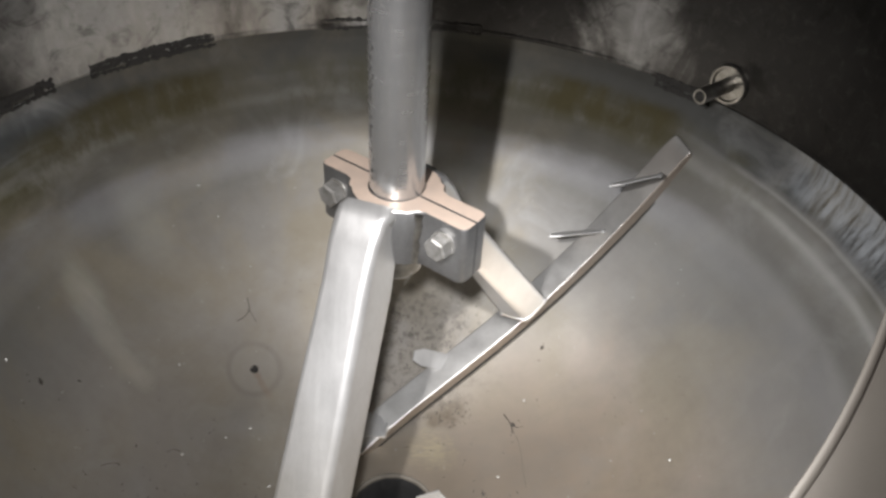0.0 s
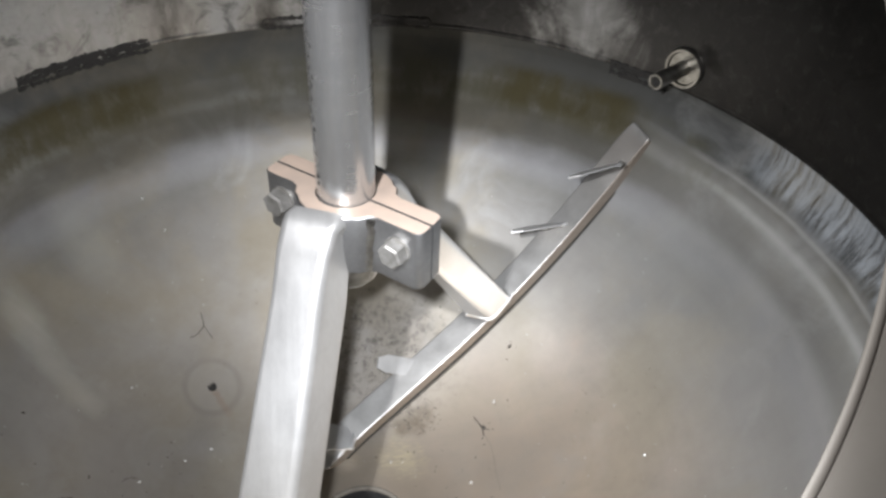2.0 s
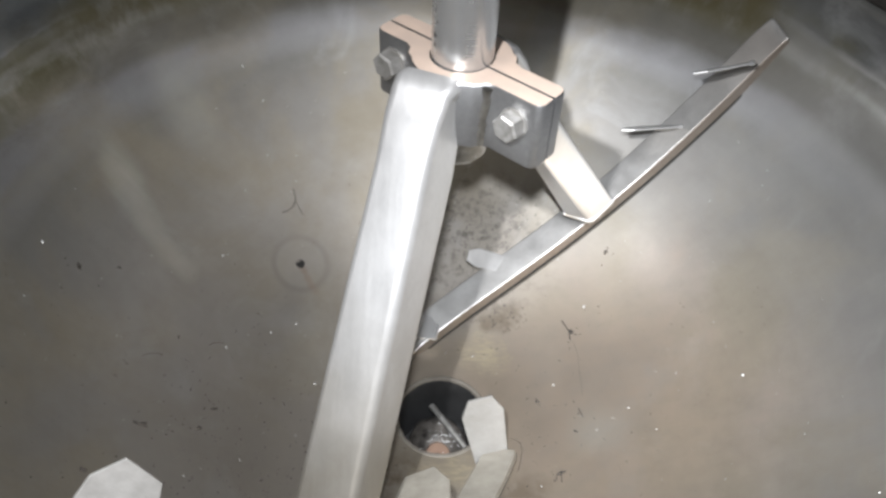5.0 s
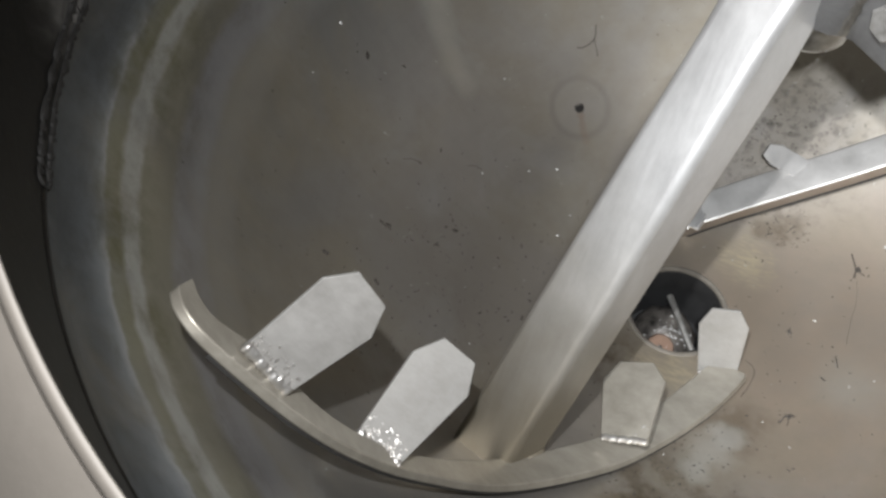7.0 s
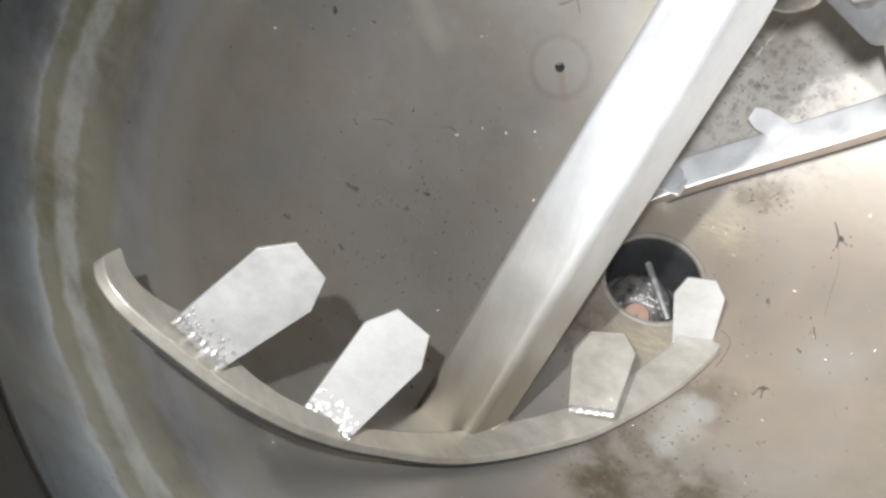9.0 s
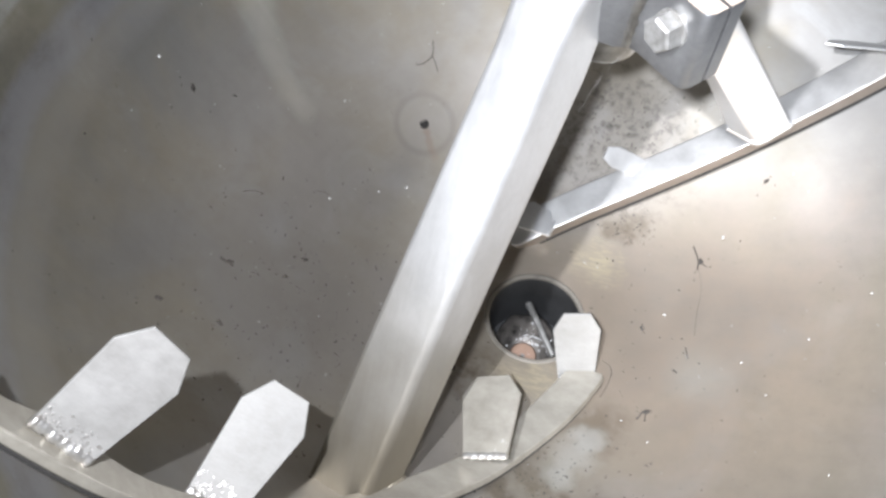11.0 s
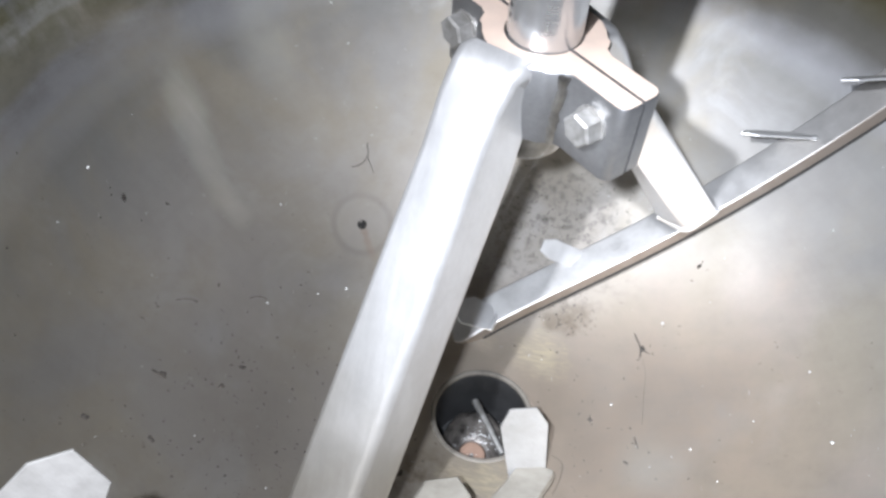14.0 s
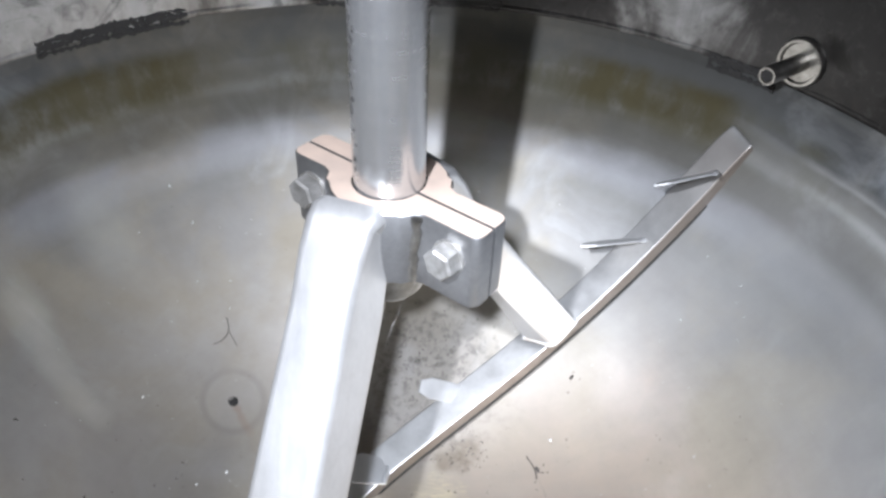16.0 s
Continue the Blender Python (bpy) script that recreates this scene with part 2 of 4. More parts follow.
    bd = math_node(ns, ls, "ADD", bore.outputs["Value"], math_node(ns, ls, "MULTIPLY", math_node(ns, ls, "SUBTRACT", n_mid, 0.5), 0.006))
    halo = math_node(ns, ls, "MULTIPLY", band(ns, ls, bd, 0.030, 0.037), math_node(ns, ls, "SUBTRACT", 1.0, band(ns, ls, bd, 0.037, 0.045)))
    col = mix_colour(ns, ls, math_node(ns, ls, "MULTIPLY", math_node(ns, ls, "MULTIPLY", halo, n_mid), 0.55), col, (0.30, 0.28, 0.25))
    disc = math_node(ns, ls, "SUBTRACT", 1.0, band(ns, ls, bd, 0.030, 0.036))
    col = mix_colour(ns, ls, math_node(ns, ls, "MULTIPLY", disc, 0.08), col, (0.66, 0.63, 0.59))

    def patch(cx_, cy_, rad, scale, wob):
        """A ragged round patch about a place on the floor."""
        flat = ns.new("ShaderNodeCombineXYZ")
        ls.new(x, flat.inputs[0])
        ls.new(y, flat.inputs[1])
        d = ns.new("ShaderNodeVectorMath")
        d.operation = "DISTANCE"
        ls.new(flat.outputs[0], d.inputs[0])
        d.inputs[1].default_value = (cx_, cy_, 0)
        w = math_node(ns, ls, "ADD", d.outputs["Value"], math_node(ns, ls, "MULTIPLY", math_node(ns, ls, "SUBTRACT", noise_at(ns, ls, pos, scale, 4.0, 0.6), 0.5), wob))
        return math_node(ns, ls, "SUBTRACT", 1.0, band(ns, ls, w, rad * 0.15, rad))
    # rust run from the bore
    for k, (sx, sy) in enumerate(((-0.203, 0.165), (-0.197, 0.158), (-0.191, 0.151), (-0.185, 0.144))):
        col = mix_colour(ns, ls, math_node(ns, ls, "MULTIPLY", patch(sx, sy, 0.0085, 90.0, 0.006), 0.36 - 0.06 * k), col, (0.42, 0.27, 0.17))
    # brassy worn metal beside the drain, crossed by scratches
    scr = ns.new("ShaderNodeMapping")
    scr.inputs["Scale"].default_value = (60.0, 420.0, 60.0)
    scr.inputs["Rotation"].default_value = (0.0, 0.0, -0.9)
    ls.new(pos, scr.inputs["Vector"])
    n_scr = noise_at(ns, ls, scr.outputs[0], 1.0, 4.0, 0.6, 0.6)
    for sx, sy, rad, fac in ((0.027, -0.079, 0.038, 0.9), (-0.004, -0.082, 0.03, 0.7), (0.043, 0.098, 0.040, 1.0), (0.061, 0.088, 0.03, 0.8), (-0.022, 0.108, 0.03, 0.4)):
        col = mix_colour(ns, ls, math_node(ns, ls, "MULTIPLY", patch(sx, sy, rad, 60.0, 0.05), math_node(ns, ls, "MULTIPLY_ADD", band(ns, ls, n_scr, 0.42, 0.62), 0.75 * fac, 0.25 * fac)), col, (0.76, 0.66, 0.47))
    # dark smears of residue, and brown patches beside the near arm
    for sx, sy, rad, fac in ((0.056, 0.149, 0.034, 0.6), (0.080, 0.154, 0.022, 0.5), (0.030, -0.235, 0.06, 0.6), (0.060, -0.195, 0.05, 0.6), (0.10, -0.11, 0.05, 0.5), (0.115, -0.225, 0.06, 0.8), (-0.050, -0.100, 0.05, 0.75), (-0.030, -0.085, 0.03, 0.6), (0.045, -0.262, 0.05, 0.8), (-0.250, -0.090, 0.11, 0.15), (-0.20, -0.17, 0.08, 0.15)):
        col = mix_colour(ns, ls, math_node(ns, ls, "MULTIPLY", math_node(ns, ls, "MULTIPLY", patch(sx, sy, rad, 40.0, 0.05), fac), band(ns, ls, n_mid, 0.35, 0.6)), col, (0.17, 0.13, 0.08))
    # light reflected onto the far flank, painted as pale streaks; then two pale scuffs
    for sx, sy, rad in ((-0.355, 0.255, 0.05), (-0.405, 0.150, 0.03), (-0.395, 0.135, 0.028), (-0.38, 0.120, 0.026), (-0.365, 0.108, 0.024), (-0.348, 0.097, 0.022), (-0.331, 0.092, 0.02), (0.075, -0.175, 0.03), (0.19, -0.02, 0.05)):
        col = mix_colour(ns, ls, math_node(ns, ls, "MULTIPLY", patch(sx, sy, rad, 12.0, 0.02), 0.26), col, (0.78, 0.77, 0.69))
    # milky dried splash beside the blade
    for sx, sy, rad in ((0.088, -0.150, 0.034), (0.098, -0.128, 0.026), (0.080, -0.180, 0.024)):
        col = mix_colour(ns, ls, math_node(ns, ls, "MULTIPLY", patch(sx, sy, rad, 45.0, 0.035), math_node(ns, ls, "MULTIPLY_ADD", n_mid, 0.5, 0.25)), col, (0.80, 0.79, 0.74))
    # fine black pitting
    pits = band(ns, ls, noise_at(ns, ls, pos, 130.0, 3.0, 0.8), 0.66, 0.74)
    pitzone = band(ns, ls, noise_at(ns, ls, pos, 6.0, 3.0, 0.5, 0.6), 0.45, 0.65)
    col = mix_colour(ns, ls, math_node(ns, ls, "MULTIPLY", pits, math_node(ns, ls, "MULTIPLY", pitzone, 0.7)), col, (0.12, 0.10, 0.07))
    # burnt grit under the hub
    gd = ns.new("ShaderNodeVectorMath")
    gd.operation = "DISTANCE"
    ls.new(pos, gd.inputs[0])
    gd.inputs[1].default_value = (0.02, 0.25, 0.06)
    near = math_node(ns, ls, "SUBTRACT", 1.0, band(ns, ls, gd.outputs["Value"], 0.05, 0.15))
    col = mix_colour(ns, ls, math_node(ns, ls, "MULTIPLY", near, 0.35), col, (0.36, 0.345, 0.34))
    grit = math_node(ns, ls, "MULTIPLY", near, band(ns, ls, noise_at(ns, ls, pos, 75.0, 6.0, 0.75), 0.46, 0.66))
    col = mix_colour(ns, ls, math_node(ns, ls, "MULTIPLY", grit, 0.6), col, (0.14, 0.125, 0.115))
    col = mix_colour(ns, ls, 1.0, col, (0.83, 0.83, 0.825), "MULTIPLY")
    ls.new(col, b.inputs["Base Color"])
    film = math_node(ns, ls, "MULTIPLY_ADD", n_big, 0.30, 0.27)
    film = math_node(ns, ls, "ADD", film, math_node(ns, ls, "MULTIPLY", math_node(ns, ls, "MAXIMUM", math_node(ns, ls, "MAXIMUM", scale, away), near), 0.22))
    far = math_node(ns, ls, "MULTIPLY", band(ns, ls, math_node(ns, ls, "SINE", ang), 0.25, 0.75), band(ns, ls, r, 0.20, 0.36))
    film = math_node(ns, ls, "ADD", film, math_node(ns, ls, "MULTIPLY", far, 0.13))
    ls.new(film, b.inputs["Roughness"])
    met = math_node(ns, ls, "SUBTRACT", 0.84, math_node(ns, ls, "MULTIPLY", math_node(ns, ls, "MAXIMUM", scale, math_node(ns, ls, "MULTIPLY", knuckle, n_drip)), 0.5))
    ls.new(met, b.inputs["Metallic"])
    bp = node(ns, "ShaderNodeBump", Strength=0.10, Distance=0.001)
    ls.new(math_node(ns, ls, "ADD", math_node(ns, ls, "MULTIPLY", n_fine, 0.4), math_node(ns, ls, "ADD", math_node(ns, ls, "MULTIPLY", n_ring, 0.3), n_mid)), bp.inputs["Height"])
    ls.new(bp.outputs["Normal"], b.inputs["Normal"])
    return mat


def wall_metal():
    """Smooth dark steel of the shell with pale dried splashes, a pale patch for lamplight and soot streaks."""
    mat = bpy.data.materials.new("steel_wall")
    mat.use_nodes = True
    ns, ls = links(mat)
    b = ns["Principled BSDF"]
    pos = ns.new("ShaderNodeTexCoord").outputs["Object"]
    n_big = noise_at(ns, ls, pos, 9.0, 6.0, 0.6, 0.7)
    n_mid = noise_at(ns, ls, pos, 34.0, 6.0, 0.7, 0.3)
    n_fine = noise_at(ns, ls, pos, 220.0, 4.0, 0.7)
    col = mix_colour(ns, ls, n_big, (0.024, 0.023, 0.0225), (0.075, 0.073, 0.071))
    pale = None
    # dried splashes, and last a patch painted pale for lamplight on the left wall
    for px, py, pz, rad in ((-0.36, 0.37, 0.53, 0.19), (-0.20, 0.48, 0.50, 0.09), (-0.07, 0.515, 0.465, 0.075), (0.30, 0.42, 0.50, 0.085), (-0.49, -0.17, 0.45, 0.13)):
        d = ns.new("ShaderNodeVectorMath")
        d.operation = "DISTANCE"
        ls.new(pos, d.inputs[0])
        d.inputs[1].default_value = (px, py, pz)
        w = math_node(ns, ls, "ADD", d.outputs["Value"], math_node(ns, ls, "MULTIPLY", math_node(ns, ls, "SUBTRACT", n_big, 0.5), 0.22))
        m = math_node(ns, ls, "SUBTRACT", 1.0, band(ns, ls, w, rad * 0.2, rad * 1.1))
        pale = m if pale is None else math_node(ns, ls, "MAXIMUM", pale, m)
    streak = ns.new("ShaderNodeMapping")
    streak.inputs["Scale"].default_value = (20.0, 20.0, 12.0)
    ls.new(pos, streak.inputs["Vector"])
    n_streak = noise_at(ns, ls, streak.outputs[0], 1.0, 5.0, 0.65, 0.5)
    pale = math_node(ns, ls, "MULTIPLY", pale, math_node(ns, ls, "MULTIPLY_ADD", band(ns, ls, n_streak, 0.32, 0.66), 0.45, 0.5))
    col = mix_colour(ns, ls, pale, col, (0.52, 0.515, 0.50))
    col = mix_colour(ns, ls, math_node(ns, ls, "MULTIPLY", band(ns, ls, n_mid, 0.55, 0.72), 0.5), col, (0.07, 0.065, 0.06))
    n_spot = noise_at(ns, ls, pos, 62.0, 7.0, 0.75, 0.8)
    col = mix_colour(ns, ls, math_node(ns, ls, "MULTIPLY", band(ns, ls, n_spot, 0.50, 0.72), 0.2), col, (0.22, 0.215, 0.205))
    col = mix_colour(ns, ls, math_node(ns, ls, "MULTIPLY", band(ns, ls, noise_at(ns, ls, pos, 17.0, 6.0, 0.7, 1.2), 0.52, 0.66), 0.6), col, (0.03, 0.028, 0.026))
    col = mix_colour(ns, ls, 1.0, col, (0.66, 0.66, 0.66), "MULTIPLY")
    ls.new(col, b.inputs["Base Color"])
    ls.new(math_node(ns, ls, "MULTIPLY_ADD", pale, 0.25, 0.30), b.inputs["Roughness"])
    ls.new(math_node(ns, ls, "MULTIPLY_ADD", pale, -0.5, 0.92), b.inputs["Metallic"])
    bp = node(ns, "ShaderNodeBump", Strength=0.12, Distance=0.001)
    ls.new(math_node(ns, ls, "ADD", n_fine, n_mid), bp.inputs["Height"])
    ls.new(bp.outputs["Normal"], b.inputs["Normal"])
    return mat


def tinted_by_normal(mat, colour, lo, hi, least, gain, dull):
    """Tint the faces whose normal's height lies between lo and hi, and make them less metallic."""
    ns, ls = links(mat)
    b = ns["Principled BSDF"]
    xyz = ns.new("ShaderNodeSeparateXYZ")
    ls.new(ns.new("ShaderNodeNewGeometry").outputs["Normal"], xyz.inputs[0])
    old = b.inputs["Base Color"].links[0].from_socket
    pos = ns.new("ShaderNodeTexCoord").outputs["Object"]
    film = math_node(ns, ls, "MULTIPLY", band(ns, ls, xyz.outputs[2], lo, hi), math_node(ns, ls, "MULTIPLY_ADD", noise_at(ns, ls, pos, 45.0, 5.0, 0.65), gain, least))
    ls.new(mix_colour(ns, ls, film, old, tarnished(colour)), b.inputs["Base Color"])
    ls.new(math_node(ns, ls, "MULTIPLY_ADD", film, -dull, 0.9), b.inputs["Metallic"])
    return mat


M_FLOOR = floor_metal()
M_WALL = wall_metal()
M_ARM = metal("steel_arm", (0.75, 0.745, 0.735), (0.60, 0.595, 0.585), rough=0.42, metallic=0.7, stretch=(3, 1, 1), stains=14.0)
def settled(mat, colour, z_full, z_none, most):
    """Dried tan residue left below the old liquid line."""
    ns, ls = links(mat)
    b = ns["Principled BSDF"]
    xyz = ns.new("ShaderNodeSeparateXYZ")
    pos = ns.new("ShaderNodeTexCoord").outputs["Object"]
    ls.new(pos, xyz.inputs[0])
    old = b.inputs["Base Color"].links[0].from_socket
    edge = math_node(ns, ls, "ADD", xyz.outputs[2], math_node(ns, ls, "MULTIPLY", math_node(ns, ls, "SUBTRACT", noise_at(ns, ls, pos, 16.0, 4.0, 0.6), 0.5), 0.12))
    film = math_node(ns, ls, "MULTIPLY", band(ns, ls, edge, z_none, z_full), most)
    ls.new(mix_colour(ns, ls, film, old, tarnished(colour)), b.inputs["Base Color"])
    return mat


settled(M_ARM, (0.37, 0.325, 0.245), 0.12, 0.40, 0.92)
M_ARM_FAR = metal("steel_arm_far", (0.82, 0.82, 0.82), (0.70, 0.70, 0.70), rough=0.40, metallic=0.75, stretch=(3, 1, 1), stains=14.0)
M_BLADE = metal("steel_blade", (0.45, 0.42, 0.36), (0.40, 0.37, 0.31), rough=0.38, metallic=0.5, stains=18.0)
M_PADDLE = metal("steel_paddle", (0.42, 0.41, 0.39), (0.31, 0.30, 0.28), rough=0.6, metallic=0.45, stretch=(1, 6, 1), bump=0.15, stains=25.0)
M_SHAFT = metal("steel_shaft", (0.70, 0.695, 0.68), (0.52, 0.535, 0.56), rough=0.24, metallic=0.85, stretch=(1, 1, 7), stains=7.0, bump=0.08)
M_RIM = metal("worn_rim", (0.27, 0.245, 0.205), (0.16, 0.143, 0.12), rough=0.7, metallic=0.4, stains=40.0)
M_PIPE = metal("steel_pipe", (0.50, 0.48, 0.44), (0.22, 0.21, 0.19), rough=0.3, metallic=0.95, stains=60.0)


def streaked(mat, scale, amount):
    """Lengthwise streaks in colour and gloss: rubbing marks, and painted reflections on the shaft."""
    ns, ls = links(mat)
    b = ns["Principled BSDF"]
    mp = node(ns, "ShaderNodeMapping", Scale=scale)
    ls.new(ns.new("ShaderNodeTexCoord").outputs["Object"], mp.inputs["Vector"])
    n = noise_at(ns, ls, mp.outputs[0], 1.0, 6.0, 0.7, 0.2)
    old = b.inputs["Base Color"].links[0].from_socket
    ls.new(mix_colour(ns, ls, amount, old, mix_colour(ns, ls, band(ns, ls, n, 0.25, 0.75), (0.12, 0.12, 0.13), (0.88, 0.88, 0.87)), "SOFT_LIGHT"), b.inputs["Base Color"])
    gloss = b.inputs["Roughness"].links[0].from_socket
    ls.new(math_node(ns, ls, "ADD", gloss, math_node(ns, ls, "MULTIPLY", math_node(ns, ls, "SUBTRACT", n, 0.5), 0.18)), b.inputs["Roughness"])


streaked(M_SHAFT, (14.0, 14.0, 190.0), 0.16)
# vertical streaks put the shaft's reflections into its colour
streaked(M_SHAFT, (40.0, 40.0, 2.0), 0.18)
streaked(M_ARM, (120.0, 9.0, 9.0), 0.13)
streaked(M_ARM_FAR, (80.0, 60.0, 9.0), 0.13)
streaked(M_PADDLE, (40.0, 200.0, 200.0), 0.12)
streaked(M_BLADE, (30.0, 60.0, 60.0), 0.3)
M_CLAMP = tinted_by_normal(metal("steel_clamp", (0.48, 0.48, 0.48), (0.28, 0.28, 0.285), rough=0.34, metallic=0.9), (0.72, 0.56, 0.45), 0.6, 0.95, 0.62, 0.5, 0.8)
# far blade: faces turned sideways or down are tinted brown
M_BLADE_FAR = tinted_by_normal(metal("steel_blade_far", (0.72, 0.71, 0.69), (0.56, 0.55, 0.53), rough=0.40, metallic=0.9, stains=18.0), (0.20, 0.160, 0.125), 0.62, 0.42, 0.75, 0.3, 0.6)
M_BOLT = metal("steel_bolt", (0.44, 0.43, 0.41), (0.26, 0.25, 0.23), rough=0.48, metallic=0.7, stains=90.0)
M_GRIT = metal("burnt_grit", (0.12, 0.105, 0.09), (0.04, 0.034, 0.028), rough=0.9, metallic=0.1, stains=90.0)
M_WELD = metal("weld_metal", (0.92, 0.91, 0.88), (0.66, 0.62, 0.57), rough=0.36, metallic=0.85, grain=220.0, bump=0.5, stains=90.0)
# burnt metal, and the black put in for shade in gaps and holes
M_BURN_SHADE = metal("burnt_weld", (0.035, 0.033, 0.03), (0.012, 0.011, 0.01), rough=0.75, metallic=0.0, bump=0.6)
M_FLAKE = metal("pale_flake", (0.9, 0.9, 0.88), (0.7, 0.7, 0.68), rough=0.4, metallic=0.2)
M_GREASE = metal("greasy_steel", (0.26, 0.235, 0.21), (0.02, 0.018, 0.016), rough=0.35, metallic=0.5, stains=60.0, bump=0.3)
M_DARK = metal("black_rubber", (0.045, 0.045, 0.045), (0.014, 0.0135, 0.013), rough=0.40, metallic=0.0)
M_LID = metal("lid_paint", (0.145, 0.130, 0.112), (0.120, 0.108, 0.092), rough=0.6, metallic=0.1)
M_COPPER = metal("rusty_copper", (0.26, 0.165, 0.115), (0.12, 0.075, 0.05), rough=0.75, metallic=0.1)


# ---- builders ----
def mesh_of(name, bm, mat, smooth=40):
    bmesh.ops.recalc_face_normals(bm, faces=bm.faces)
    me = bpy.data.meshes.new(name)
    bm.to_mesh(me)
    bm.free()
    me.materials.append(mat)
    if smooth:
        me.polygons.foreach_set("use_smooth", [True] * len(me.polygons))
        me.set_sharp_from_angle(angle=radians(smooth))
    return me


def part(name, bm, mat, parent=None, label="", smooth=40):
    ob = new(name, mesh_of(name, bm, mat, smooth))
    ob.parent = parent
    return tagged(ob, label=label) if label else ob


def lathe(bm, profile, steps=160, close=False):
    """Turn (r, z) pairs round the z axis."""
    rings = []
    for r, z in profile:
        rings.append([bm.verts.new((r * math.cos(2 * math.pi * i / steps), r * math.sin(2 * math.pi * i / steps), z)) for i in range(steps)])
    for a, b in zip(rings, rings[1:]):
        for i in range(steps):
            bm.faces.new((a[i], a[(i + 1) % steps], b[(i + 1) % steps], b[i]))
    if close:
        bm.faces.new(rings[0])
        bm.faces.new(rings[-1])
    return rings


def sweep(bm, sections):
    """Skin between closed loops of points, capped at both ends."""
    loops = [[bm.verts.new(p) for p in s] for s in sections]
    n = len(loops[0])
    for a, b in zip(loops, loops[1:]):
        for i in range(n):
            bm.faces.new((a[i], a[(i + 1) % n], b[(i + 1) % n], b[i]))
    bm.faces.new(loops[0])
    bm.faces.new(loops[-1])


def round_rect(w, h, r, k=4):
    """Corner points of a rounded rectangle."""
    out = []
    for cx, cy, a0 in ((w / 2 - r, h / 2 - r, 0), (r - w / 2, h / 2 - r, 90), (r - w / 2, r - h / 2, 180), (w / 2 - r, r - h / 2, 270)):
        for i in range(k + 1):
            a = radians(a0 + 90 * i / k)
            p = (cx + r * math.cos(a), cy + r * math.sin(a))
            out.append(p)
            # a second point just inside the flat keeps the flats flat in shading
            t = 0.0006
            if i == 0:
                out.insert(-1, (p[0] + t * math.sin(a), p[1] - t * math.cos(a)))
            if i == k:
                out.append((p[0] - t * math.sin(a), p[1] + t * math.cos(a)))
    return out


def spin(deg):
    return Matrix.Rotation(radians(deg), 4, "Z")


# ---- tank ----
bm = bmesh.new()
prof = [(R_DRAIN + (R_TANK - R_DRAIN) * i / 60, 0) for i in range(61)]
lathe(bm, [(r, dish(r)) for r, _ in prof] + [(R_TANK, 0.437), (R_TANK, 0.443), (R_TANK, Z_SEAM)] + [(R_TANK + 0.005, Z_SEAM)] + [(r + 0.005, dish(r) - 0.006) for r, _ in prof[::-6]], 192)
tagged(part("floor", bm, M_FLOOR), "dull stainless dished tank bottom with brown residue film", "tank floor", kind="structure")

def lid_z(x, y):
    """Height of the sloping lid over the plan."""
    return Z_LID + 0.05 * x + 0.60 * (y + 0.4)


bm = bmesh.new()
lathe(bm, [(R_TANK, Z_SEAM), (R_TANK, Z_LID), (R_TANK + 0.006, Z_LID), (R_TANK + 0.006, Z_SEAM)], 192)
for v in bm.verts:
    if v.co.z > Z_SEAM + 0.01:
        v.co.z = lid_z(v.co.x, v.co.y)
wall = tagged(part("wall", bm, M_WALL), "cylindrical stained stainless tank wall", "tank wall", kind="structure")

# sloping lid with the round hatch that the camera reaches through
cx, cy, rh = HATCH
bm = bmesh.new()
steps, loops = 160, []
for lift, outer in ((0.001, False), (0.001, True), (0.005, True), (0.005, False)):
    loop = []
    for i in range(steps):
        ux, uy = math.cos(2 * math.pi * i / steps), math.sin(2 * math.pi * i / steps)
        q = rh + 0.004
        if outer:
            bq = cx * ux + cy * uy
            q = -bq + math.sqrt(bq * bq - cx * cx - cy * cy + (R_TANK + 0.02) ** 2)
        x, y = cx + q * ux, cy + q * uy
        loop.append(bm.verts.new((x, y, lid_z(x, y) + lift)))
    loops.append(loop)
for a, b in zip(loops, loops[1:] + loops[:1]):
    for i in range(steps):
        j = (i + 1) % steps
        bm.faces.new((a[i], a[j], b[j], b[i]))
lid = tagged(part("ceiling", bm, M_LID), "beige sloping tank lid with a large round hatch", "tank lid", kind="structure")
bm = bmesh.new()
secs = []
for k in range(steps):
    ux, uy = math.cos(2 * math.pi * k / steps), math.sin(2 * math.pi * k / steps)
    ring = []
    for i in range(12):
        a = 2 * math.pi * i / 12
        q = rh + RIM * (1 + math.cos(a))
        x, y = cx + q * ux, cy + q * uy
        ring.append(bm.verts.new((x, y, lid_z(x, y) + 0.002 + RIM * math.sin(a))))
    secs.append(ring)
for k in range(steps):
    a, b = secs[k], secs[(k + 1) % steps]
    for i in range(12):
        bm.faces.new((a[i], a[(i + 1) % 12], b[(i + 1) % 12], b[i])).smooth = True
part("trim", bm, M_LID, lid, "rolled hatch rim")

# drain
drain = tagged(new("drain_outlet"), "round drain outlet with black seal in the tank floor", "drain")
bm = bmesh.new()
lathe(bm, [(R_DRAIN, 0.0035), (R_DRAIN - 0.002, 0.001), (R_DRAIN - 0.003, -0.1), (R_DRAIN + 0.003, -0.1), (R_DRAIN + 0.003, -0.01)], 64)
part("socket", bm, M_DARK, drain, "black rubber-lined socket")
bm = bmesh.new()
lathe(bm, [(0.0, -0.095), (R_DRAIN - 0.003, -0.095), (R_DRAIN - 0.003, -0.099), (0.0, -0.099)], 48)
part("bottom_plate", bm, M_DARK, drain)

bm = bmesh.new()
